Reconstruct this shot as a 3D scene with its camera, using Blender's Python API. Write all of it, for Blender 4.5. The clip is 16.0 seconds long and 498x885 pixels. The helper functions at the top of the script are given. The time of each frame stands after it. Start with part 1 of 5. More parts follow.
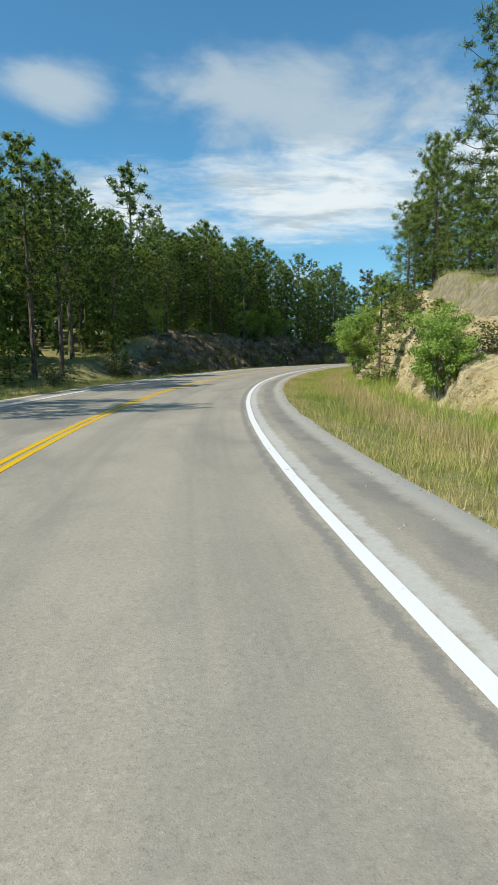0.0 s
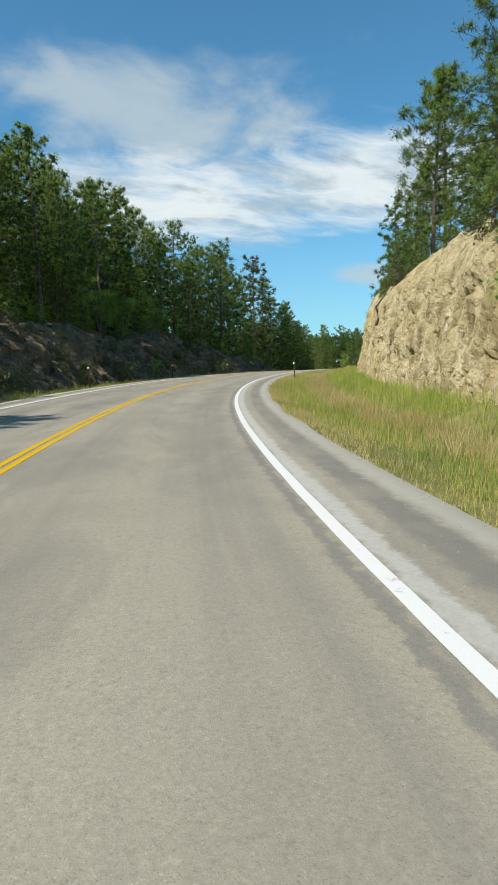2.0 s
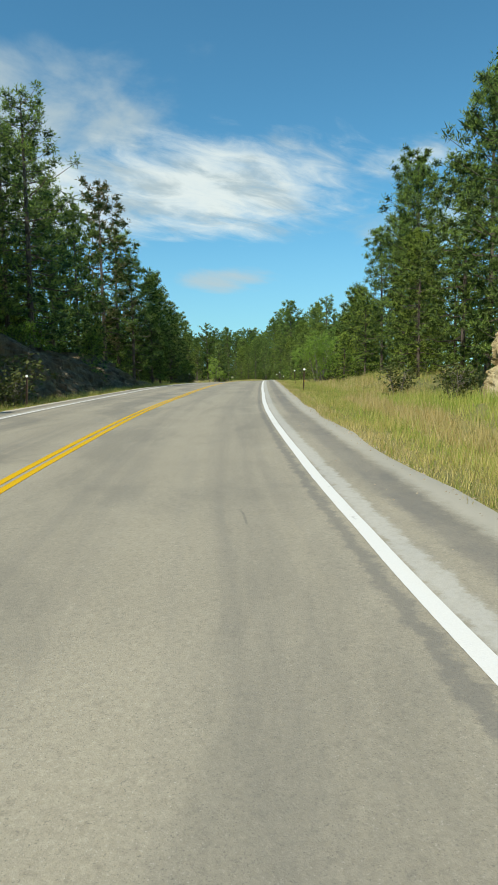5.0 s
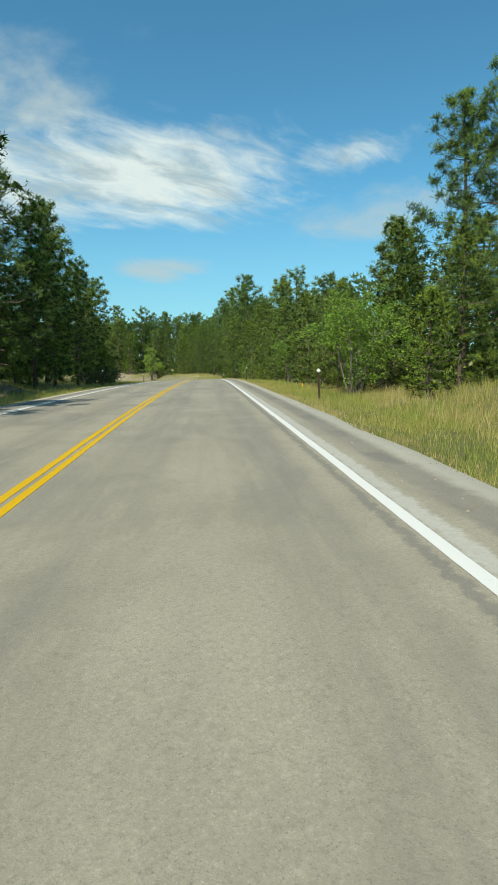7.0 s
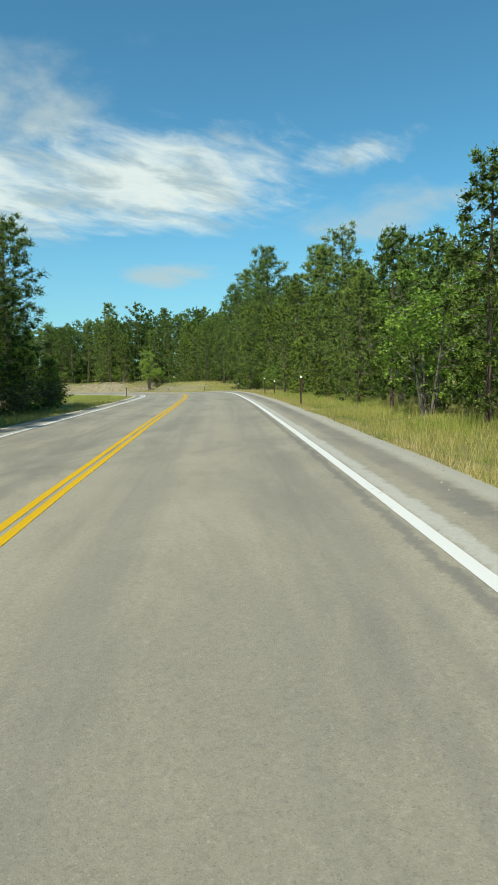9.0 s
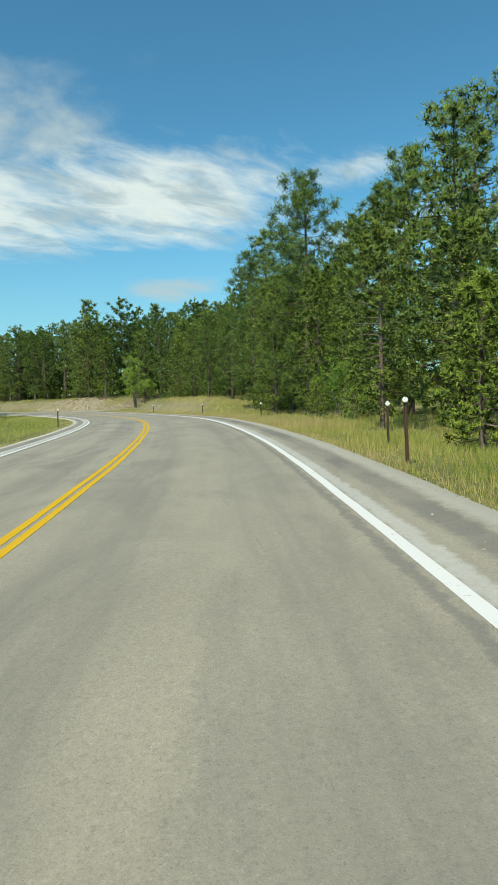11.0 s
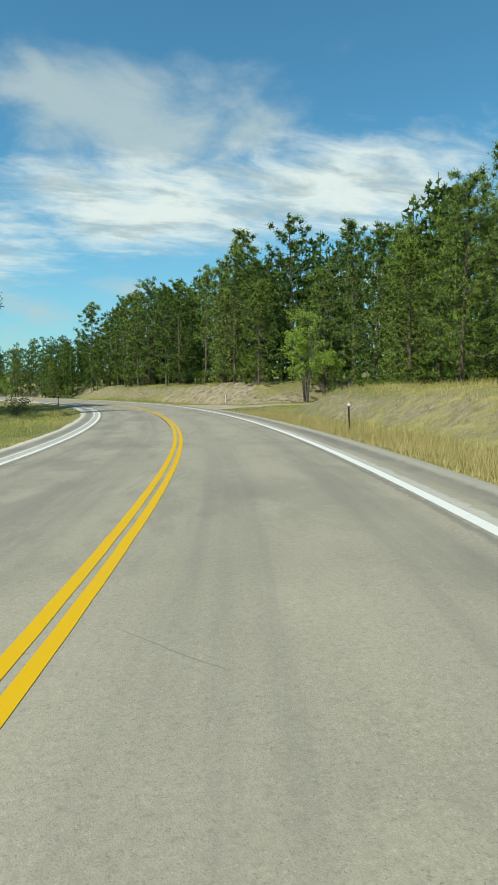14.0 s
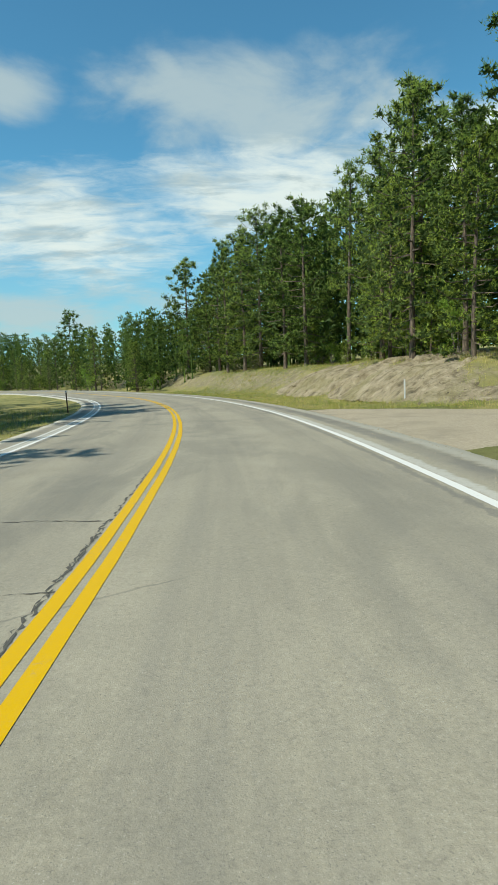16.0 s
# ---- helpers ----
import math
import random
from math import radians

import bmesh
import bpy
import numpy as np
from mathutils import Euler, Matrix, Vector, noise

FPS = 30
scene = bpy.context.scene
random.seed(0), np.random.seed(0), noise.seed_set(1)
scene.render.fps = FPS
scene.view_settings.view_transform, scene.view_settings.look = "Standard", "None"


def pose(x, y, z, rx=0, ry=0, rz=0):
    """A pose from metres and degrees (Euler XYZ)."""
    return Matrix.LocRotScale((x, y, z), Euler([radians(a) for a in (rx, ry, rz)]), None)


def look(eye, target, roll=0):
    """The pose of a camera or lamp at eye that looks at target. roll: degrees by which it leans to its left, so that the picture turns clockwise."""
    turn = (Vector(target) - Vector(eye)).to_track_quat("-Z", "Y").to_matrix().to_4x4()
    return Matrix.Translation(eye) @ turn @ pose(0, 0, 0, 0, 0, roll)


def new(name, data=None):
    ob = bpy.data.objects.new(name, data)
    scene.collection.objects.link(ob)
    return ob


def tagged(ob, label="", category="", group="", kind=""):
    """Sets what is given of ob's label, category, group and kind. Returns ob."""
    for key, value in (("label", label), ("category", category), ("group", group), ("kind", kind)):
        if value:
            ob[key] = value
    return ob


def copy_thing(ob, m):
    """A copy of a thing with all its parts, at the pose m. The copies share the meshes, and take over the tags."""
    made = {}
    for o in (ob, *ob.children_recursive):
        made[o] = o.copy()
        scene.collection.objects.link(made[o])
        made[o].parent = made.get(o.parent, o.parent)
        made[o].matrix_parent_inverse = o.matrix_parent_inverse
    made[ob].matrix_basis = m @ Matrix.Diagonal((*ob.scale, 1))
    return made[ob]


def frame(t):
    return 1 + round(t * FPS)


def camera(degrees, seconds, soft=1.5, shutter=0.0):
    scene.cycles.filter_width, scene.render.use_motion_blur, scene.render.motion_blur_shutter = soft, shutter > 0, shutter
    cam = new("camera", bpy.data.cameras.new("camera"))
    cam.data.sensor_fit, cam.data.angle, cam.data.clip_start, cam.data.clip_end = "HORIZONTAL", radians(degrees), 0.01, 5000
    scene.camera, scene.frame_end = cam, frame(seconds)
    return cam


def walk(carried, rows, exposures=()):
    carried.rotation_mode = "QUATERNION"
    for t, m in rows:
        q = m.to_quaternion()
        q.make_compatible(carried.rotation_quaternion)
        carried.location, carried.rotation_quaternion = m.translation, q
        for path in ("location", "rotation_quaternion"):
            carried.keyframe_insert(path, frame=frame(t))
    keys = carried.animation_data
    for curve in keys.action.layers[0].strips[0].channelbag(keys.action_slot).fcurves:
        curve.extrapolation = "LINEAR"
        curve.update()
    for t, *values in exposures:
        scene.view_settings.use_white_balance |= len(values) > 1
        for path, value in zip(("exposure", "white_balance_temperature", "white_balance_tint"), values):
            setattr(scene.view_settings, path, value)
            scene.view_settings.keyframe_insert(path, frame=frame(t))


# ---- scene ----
ROAD = (
    (8.14, -40.85, -0.62, 0),
    (3.05, -27.65, -0.41, 0),
    (-0.43, -14.04, -0.2, 0),
    (-2.27, -0.16, 0.01, 0.004),
    (-2.37, 14.88, 0.3, 0.0004),
    (-0.6, 30.92, 0.64, -0.0027),
    (2.96, 46.81, 1.03, -0.0033),
    (8.01, 61.79, 1.43, -0.0043),
    (14.3, 75.72, 1.83, -0.0099),
    (21.63, 88.5, 2.21, -0.0181),
    (29.43, 100.39, 2.51, -0.0221),
    (37.39, 112.16, 2.75, -0.0228),
    (45.82, 124.45, 2.88, -0.0265),
    (54.82, 137.48, 2.92, -0.0312),
    (64.2, 151.13, 2.82, -0.0339),
    (73.47, 165.37, 2.64, -0.0325),
    (81.84, 180.57, 2.29, -0.0284),
    (88.99, 196.76, 1.82, -0.019),
    (94.35, 213.77, 1.41, -0.0135),
    (97.7, 231.38, 1.12, -0.0149),
    (99.33, 249.35, 0.84, -0.0136),
    (99.01, 267.39, 0.56, -0.0111),
    (96.66, 285.25, 0.33, -0.0092),
    (92.08, 302.64, 0.14, -0.0077),
)
cam = camera(44.79, 16.0, soft=1.4)
# seconds; eye; yaw to the left of +y, pitch up, roll, in degrees
VIEW = (
    (0, 0.00, 0.00, 1.35, -4.64, -6.80, -0.45),
    (0.5, -0.29, 7.20, 1.49, -8.52, -6.40, -3.08),
    (1, -0.13, 14.76, 1.65, -12.56, -5.95, -2.09),
    (1.5, 0.50, 22.59, 1.82, -15.72, -6.13, -2.05),
    (2, 1.60, 30.55, 2.00, -18.45, -6.30, -0.70),
    (2.5, 3.17, 38.47, 2.18, -20.79, -5.65, -0.79),
    (3, 5.14, 46.19, 2.39, -23.46, -6.43, -0.60),
    (3.5, 7.48, 53.69, 2.59, -26.41, -6.07, 0.60),
    (4, 10.16, 60.93, 2.78, -29.71, -5.26, 0.57),
    (4.5, 13.13, 67.93, 2.98, -32.02, -5.28, 0.45),
    (4.7, 14.39, 70.66, 3.07, -31.68, -5.83, -0.38),
    (5.2, 17.72, 77.30, 3.29, -33.74, -6.02, -0.10),
    (5.7, 21.26, 83.69, 3.49, -35.45, -6.21, 0.18),
    (6.2, 24.93, 89.85, 3.65, -36.71, -6.40, 0.45),
    (6.8, 29.47, 97.00, 3.84, -37.63, -6.63, 0.79),
    (7, 31.01, 99.35, 3.90, -38.48, -6.83, 0.04),
    (7.4, 34.13, 104.03, 4.01, -37.49, -7.03, -1.68),
    (7.5, 34.91, 105.20, 4.04, -37.62, -7.07, -1.66),
    (8, 38.93, 111.10, 4.14, -36.80, -6.94, -0.55),
    (8.5, 43.09, 117.12, 4.22, -38.69, -6.38, 0.03),
    (9, 47.42, 123.33, 4.28, -37.63, -6.50, -1.30),
    (9.2, 49.19, 125.86, 4.30, -37.64, -6.11, -1.21),
    (9.7, 53.74, 132.32, 4.33, -37.98, -5.89, -1.31),
    (10.2, 58.40, 138.97, 4.32, -38.07, -5.68, -1.42),
    (10.7, 63.11, 145.79, 4.28, -37.68, -5.47, -1.52),
    (11.3, 68.72, 154.24, 4.19, -36.49, -5.21, -1.64),
    (11.5, 70.55, 157.12, 4.15, -36.01, -5.27, -1.17),
    (12, 75.00, 164.49, 4.04, -33.60, -5.36, -1.53),
    (12.5, 79.21, 172.09, 3.89, -30.84, -6.15, -1.22),
    (13, 83.16, 179.95, 3.67, -27.16, -6.08, -0.75),
    (13.5, 86.79, 188.04, 3.43, -23.95, -6.40, -0.16),
    (14, 90.08, 196.36, 3.19, -20.50, -5.89, -0.29),
    (14.5, 92.96, 204.86, 2.96, -17.53, -6.38, -0.68),
    (15, 95.37, 213.51, 2.77, -15.16, -5.52, -1.99),
    (15.5, 97.31, 222.30, 2.62, -11.66, -5.98, -1.52),
    (16, 98.80, 231.22, 2.48, -8.38, -6.96, -2.24),
)


def view_pose(x, y, z, yaw, pitch, roll):
    a, b = radians(yaw), radians(pitch)
    ahead = Vector((-math.sin(a) * math.cos(b), math.cos(a) * math.cos(b), math.sin(b)))
    eye = Vector((x, y, z))
    return look(eye, eye + ahead, roll)


walk(cam, [(row[0], view_pose(*row[1:])) for row in VIEW], exposures=((0.0, 0.06, 6500, 10), (4.5, 0.0, 6600, 6), (7.0, 0.0, 6700, 1), (16.0, 0.0, 6700, 1)))

# ---- sky and sun ----
SUN_AZ, SUN_EL = 116.0, 50.0     # azimuth to the left of +y


def node(tree, kind, **values):
    n = tree.nodes.new(kind)
    for key, value in values.items():
        n.inputs[key.replace("_", " ")].default_value = value
    return n


def math_node(tree, op, a, b=None, clamp=False):
    n = tree.nodes.new("ShaderNodeMath")
    n.operation, n.use_clamp = op, clamp
    for i, v in enumerate((a, b)):
        if v is None:
            continue
        if isinstance(v, (int, float)):
            n.inputs[i].default_value = v
        else:
            tree.links.new(v, n.inputs[i])
    return n.outputs[0]


def mix_node(tree, fac, a, b, blend="MIX"):
    n = tree.nodes.new("ShaderNodeMix")
    n.data_type, n.blend_type = "RGBA", blend
    for i, v in ((0, fac), (6, a), (7, b)):
        if isinstance(v, (int, float)):
            n.inputs[i].default_value = v
        elif isinstance(v, (tuple, list)):
            n.inputs[i].default_value = (*v[:3], 1.0)
        else:
            tree.links.new(v, n.inputs[i])
    return n.outputs[2]


def ramp_node(tree, fac, stops):
    n = tree.nodes.new("ShaderNodeValToRGB")
    e = n.color_ramp.elements
    while len(e) < len(stops):
        e.new(0.5)
    for el, (pos, col) in zip(e, stops):
        el.position = pos
        el.color = (*col[:3], 1.0) if isinstance(col, (tuple, list)) else (col, col, col, 1.0)
    tree.links.new(fac, n.inputs[0])
    return n.outputs[0]


def map_range(tree, value, a, b, c=0.0, d=1.0):
    n = tree.nodes.new("ShaderNodeMapRange")
    n.interpolation_type = "SMOOTHSTEP"
    tree.links.new(value, n.inputs[0])
    for i, v in zip((1, 2, 3, 4), (a, b, c, d)):
        n.inputs[i].default_value = v
    return n.outputs[0]


def noise_node(tree, coord, scale, detail=4.0, rough=0.55, distortion=0.0, out=0):
    n = node(tree, "ShaderNodeTexNoise", Scale=scale, Detail=detail, Roughness=rough, Distortion=distortion)
    if coord is not None:
        tree.links.new(coord, n.inputs["Vector"])
    return n.outputs[out]


def build_world():
    world = bpy.data.worlds.new("sky")
    scene.world = world
    world.use_nodes = True
    t = world.node_tree
    t.nodes.clear()
    sky = t.nodes.new("ShaderNodeTexSky")
    sky.sky_type, sky.sun_disc = "NISHITA", False
    sky.sun_elevation, sky.sun_rotation = radians(SUN_EL), radians(-SUN_AZ)
    sky.altitude, sky.air_density, sky.dust_density, sky.ozone_density = 1400, 1.1, 0.7, 0.8
    coord = t.nodes.new("ShaderNodeTexCoord").outputs["Generated"]
    split = t.nodes.new("ShaderNodeSeparateXYZ")
    t.links.new(coord, split.inputs[0])
    up = split.outputs[2]
    # the cloud layer: the direction projected on a flat deck
    lift = math_node(t, "MAXIMUM", math_node(t, "ADD", up, 0.22), 0.08)
    deck = t.nodes.new("ShaderNodeCombineXYZ")
    t.links.new(math_node(t, "DIVIDE", split.outputs[0], lift), deck.inputs[0])
    t.links.new(math_node(t, "DIVIDE", split.outputs[1], lift), deck.inputs[1])
    # cloud: azimuth to the left of +y and height of its middle, half width, half height, tilt, in degrees, and how thick it is
    split_az = math_node(t, "MULTIPLY", math_node(t, "ARCTAN2", math_node(t, "MULTIPLY", split.outputs[0], -1.0), split.outputs[1]), 57.2958)
    split_el = math_node(t, "MULTIPLY", math_node(t, "ARCSINE", up), 57.2958)
    bank, veil = None, None
    for az, el, wide, high, lean, thick, grey in (
            (-30, 17.2, 18, 6.0, 0.05, 1.08, 0), (-47, 18.6, 9, 2.4, 0.08, 0.75, 0), (-50, 13.8, 9, 2.8, 0.20, 0.85, 1), (-30.5, 9.2, 5, 1.8, 0.0, 0.85, 1),
            (-12, 15.4, 20, 5.8, 0.0, 1.1, 0), (-9, 22.4, 15, 5.6, -0.06, 1.05, 1), (-3, 24.6, 4.0, 2.2, -0.3, 0.85, 1), (12, 23.0, 6.5, 3.4, 0.1, 0.85, 1),
            (7, 12.8, 17, 7.0, 0.0, 1.0, 0), (10, 5.5, 16, 4.0, 0.0, 0.85, 1), (-20, 21.5, 9, 3.0, 0.1, 0.72, 1), (-10, 8.4, 6, 1.6, 0.0, 0.66, 1), (24, 18, 12, 7.0, 0.0, 0.7, 0)):
        da = math_node(t, "SUBTRACT", split_az, az)
        de = math_node(t, "ADD", math_node(t, "SUBTRACT", split_el, el), math_node(t, "MULTIPLY", da, lean))
        far = math_node(t, "SQRT", math_node(t, "ADD", math_node(t, "POWER", math_node(t, "DIVIDE", math_node(t, "ABSOLUTE", da), wide), 2.0), math_node(t, "POWER", math_node(t, "DIVIDE", math_node(t, "ABSOLUTE", de), high), 2.0)))
        one = map_range(t, far, 0.0, 1.45, thick, 0.0)
        if grey:
            veil = one if veil is None else math_node(t, "MAXIMUM", veil, one)
        else:
            bank = one if bank is None else math_node(t, "MAXIMUM", bank, one)
    shape = noise_node(t, deck.outputs[0], 2.6, 9.0, 0.58, 0.35)
    ripple_v = t.nodes.new("ShaderNodeMapping")
    ripple_v.inputs["Rotation"].default_value = (0.0, 0.0, 0.5)
    ripple_v.inputs["Scale"].default_value = (1.0, 2.2, 1.0)
    t.links.new(deck.outputs[0], ripple_v.inputs["Vector"])
    wisp = noise_node(t, ripple_v.outputs[0], 5.5, 7.0, 0.62, 0.6)
    n = math_node(t, "ADD", math_node(t, "MULTIPLY", shape, 0.5), math_node(t, "MULTIPLY", wisp, 0.5))
    bright = map_range(t, math_node(t, "ADD", math_node(t, "MULTIPLY", n, 0.85), math_node(t, "MULTIPLY", bank, 0.50)), 0.60, 0.98, 0.0, 0.95)
    soft = map_range(t, math_node(t, "ADD", shape, math_node(t, "MULTIPLY", veil, 0.52)), 0.64, 1.0, 0.0, 0.78)
    body = map_range(t, noise_node(t, ripple_v.outputs[0], 3.6, 5.0, 0.58, 0.4), 0.34, 0.56, 0.0, 1.0)
    cloud = mix_node(t, body, (4.3, 5.1, 5.5), (7.0, 7.6, 7.7))
    blue = mix_node(t, 1.0, sky.outputs[0], (0.60, 1.19, 1.31), "MULTIPLY")
    blue = mix_node(t, map_range(t, up, 0.0, 0.30, 0.50, 0.0), blue, (2.7, 3.95, 5.1))
    colour = mix_node(t, soft, blue, (4.5, 5.3, 5.7))
    colour = mix_node(t, bright, colour, cloud)
    back = t.nodes.new("ShaderNodeBackground")
    back.inputs[1].default_value = 0.115
    t.links.new(colour, back.inputs[0])
    out = t.nodes.new("ShaderNodeOutputWorld")
    t.links.new(back.outputs[0], out.inputs[0])


build_world()
sun_data = bpy.data.lights.new("sun", "SUN")
sun_data.energy, sun_data.angle, sun_data.color = 5.0, radians(0.53), (1.0, 0.95, 0.86)
sun = new("sun", sun_data)
sun_dir = Vector((-math.sin(radians(SUN_AZ)) * math.cos(radians(SUN_EL)), math.cos(radians(SUN_AZ)) * math.cos(radians(SUN_EL)), math.sin(radians(SUN_EL))))
sun.matrix_world = look(sun_dir * 400, (0, 0, 0))

# ---- materials ----


def material(name, rough=0.8):
    m = bpy.data.materials.new(name)
    m.use_nodes = True
    t = m.node_tree
    bsdf = t.nodes["Principled BSDF"]
    bsdf.inputs["Roughness"].default_value = rough
    bsdf.inputs["Specular IOR Level"].default_value = 0.3
    return m, t, bsdf


def place(t):
    return t.nodes.new("ShaderNodeNewGeometry").outputs["Position"]


def bump(t, bsdf, height, strength=0.4, distance=0.02):
    b = node(t, "ShaderNodeBump", Strength=strength, Distance=distance)
    t.links.new(height, b.inputs["Height"])
    t.links.new(b.outputs[0], bsdf.inputs["Normal"])


def band(t, value, centre, half, soft):
    """1 within half of centre, fading over soft."""
    d = math_node(t, "ABSOLUTE", math_node(t, "SUBTRACT", value, centre))
    return map_range(t, d, half, half + soft, 1.0, 0.0)


def asphalt_material():
    m, t, bsdf = material("weathered asphalt", 0.82)
    uv = t.nodes.new("ShaderNodeUVMap")
    uv.uv_map = "road"
    s = t.nodes.new("ShaderNodeSeparateXYZ")
    t.links.new(uv.outputs[0], s.inputs[0])
    along, across = s.outputs[0], s.outputs[1]
    pos = place(t)
    grain = noise_node(t, pos, 55.0, 3.0, 0.7)
    stone = t.nodes.new("ShaderNodeTexVoronoi")
    stone.inputs["Scale"].default_value = 62.0
    t.links.new(pos, stone.inputs["Vector"])
    blotch = noise_node(t, pos, 0.55, 5.0, 0.6, 0.4)
    streak_v = t.nodes.new("ShaderNodeCombineXYZ")
    t.links.new(math_node(t, "MULTIPLY", along, 0.05), streak_v.inputs[0])
    t.links.new(math_node(t, "MULTIPLY", across, 1.6), streak_v.inputs[1])
    streak = noise_node(t, streak_v.outputs[0], 2.2, 5.0, 0.6, 0.2)
    col = ramp_node(t, grain, ((0.25, (0.170, 0.154, 0.114)), (0.5, (0.320, 0.290, 0.214)), (0.8, (0.50, 0.454, 0.342))))
    col = mix_node(t, math_node(t, "MULTIPLY", map_range(t, stone.outputs["Distance"], 0.1, 0.55), 0.30), col, (0.30, 0.285, 0.255))
    col = mix_node(t, 0.55, col, ramp_node(t, blotch, ((0.3, (0.285, 0.250, 0.185)), (0.7, (0.385, 0.338, 0.250)))))
    col = mix_node(t, math_node(t, "MULTIPLY", map_range(t, streak, 0.45, 0.75), 0.20), col, (0.20, 0.19, 0.17))
    # open texture: pits and proud stones a few centimetres wide
    pit = noise_node(t, pos, 26.0, 4.0, 0.72)
    col = mix_node(t, map_range(t, pit, 0.52, 0.70, 0.0, 0.38), col, (0.165, 0.148, 0.118))
    col = mix_node(t, map_range(t, pit, 0.32, 0.45, 0.26, 0.0), col, (0.50, 0.450, 0.345))
    # scattered dark and pale stones in the surface
    chip = noise_node(t, pos, 120.0, 1.0, 0.5)
    col = mix_node(t, map_range(t, chip, 0.64, 0.72, 0.0, 0.45), col, (0.09, 0.085, 0.075))
    col = mix_node(t, map_range(t, chip, 0.24, 0.34, 0.45, 0.0), col, (0.55, 0.52, 0.45))
    # dark polished wheel tracks and the oil strip in both lanes
    for centre, half, amount in ((1.0, 0.42, 0.28), (2.75, 0.40, 0.32), (-1.0, 0.42, 0.34), (-2.6, 0.40, 0.34)):
        wander = math_node(t, "ADD", across, math_node(t, "MULTIPLY", math_node(t, "SUBTRACT", blotch, 0.5), 0.5))
        f = math_node(t, "MULTIPLY", band(t, wander, centre, half * 0.5, half), amount)
        f = math_node(t, "MULTIPLY", f, map_range(t, streak, 0.30, 0.62, 0.35, 1.0))
        col = mix_node(t, f, col, (0.16, 0.150, 0.130))
    # darker patched stretches, mostly in the far lane
    patch_v = t.nodes.new("ShaderNodeCombineXYZ")
    t.links.new(math_node(t, "MULTIPLY", along, 0.16), patch_v.inputs[0])
    t.links.new(math_node(t, "MULTIPLY", across, 0.45), patch_v.inputs[1])
    patch = map_range(t, noise_node(t, patch_v.outputs[0], 1.3, 7.0, 0.68, 0.6), 0.47, 0.62)
    patch = math_node(t, "MULTIPLY", patch, map_range(t, across, -0.6, 1.4, 0.44, 0.30))
    col = mix_node(t, patch, col, (0.15, 0.143, 0.122))
    # the shoulder: pale worn strip, dark seam, pale dusty edge
    rag = math_node(t, "ADD", math_node(t, "ABSOLUTE", across), math_node(t, "MULTIPLY", math_node(t, "SUBTRACT", noise_node(t, pos, 4.5, 8.0, 0.75), 0.5), 0.34))
    pale = math_node(t, "MULTIPLY", band(t, rag, 3.77, 0.05, 0.09), 0.62)
    pale = math_node(t, "MULTIPLY", pale, map_range(t, noise_node(t, pos, 16.0, 5.0, 0.7), 0.25, 0.70, 0.62, 1.0))
    col = mix_node(t, pale, col, (0.54, 0.53, 0.49))
    dark = math_node(t, "MULTIPLY", band(t, rag, 4.28, 0.10, 0.16), math_node(t, "MULTIPLY", map_range(t, blotch, 0.40, 0.60, 0.45, 1.0), 0.62))
    col = mix_node(t, dark, col, (0.13, 0.125, 0.118))
    seam = math_node(t, "MULTIPLY", band(t, rag, 3.43, 0.025, 0.06), 0.55)
    col = mix_node(t, seam, col, (0.14, 0.135, 0.125))
    dust = math_node(t, "MULTIPLY", map_range(t, rag, 4.42, 4.66), 0.82)
    col = mix_node(t, dust, col, (0.50, 0.465, 0.385))
    # fine cracks, some across the lane
    crack = t.nodes.new("ShaderNodeTexVoronoi")
    crack.feature = "DISTANCE_TO_EDGE"
    crack.inputs["Scale"].default_value = 0.16
    warp = mix_node(t, 0.12, pos, noise_node(t, pos, 1.3, 5.0, 0.6, 0.0, 1), "ADD")
    t.links.new(warp, crack.inputs["Vector"])
    line = map_range(t, crack.outputs["Distance"], 0.0005, 0.0016, 0.35, 0.0)
    line = math_node(t, "MULTIPLY", line, map_range(t, blotch, 0.56, 0.64))
    col = mix_node(t, line, col, (0.07, 0.068, 0.065))
    t.links.new(col, bsdf.inputs["Base Color"])
    bump(t, bsdf, math_node(t, "ADD", noise_node(t, pos, 140.0, 2.0, 0.6), math_node(t, "MULTIPLY", grain, 0.7)), 0.32, 0.006)
    return m


def paint_material(name, colour, worn):
    m, t, bsdf = material(name, 0.6)
    pos = place(t)
    wear = noise_node(t, pos, 9.0, 8.0, 0.75)
    wide = noise_node(t, pos, 0.8, 3.0, 0.5)
    f = map_range(t, math_node(t, "ADD", wear, math_node(t, "MULTIPLY", wide, 0.35)), 0.78, 0.90)
    col = mix_node(t, math_node(t, "MULTIPLY", f, worn), colour, (0.30, 0.28, 0.25))
    col = mix_node(t, map_range(t, noise_node(t, pos, 60.0, 2.0), 0.35, 0.75, 0.0, 0.06), col, (0.33, 0.31, 0.27))
    bsdf.inputs["Specular IOR Level"].default_value = 0.12
    t.links.new(col, bsdf.inputs["Base Color"])
    bump(t, bsdf, noise_node(t, pos, 70.0, 2.0), 0.3, 0.004)
    return m


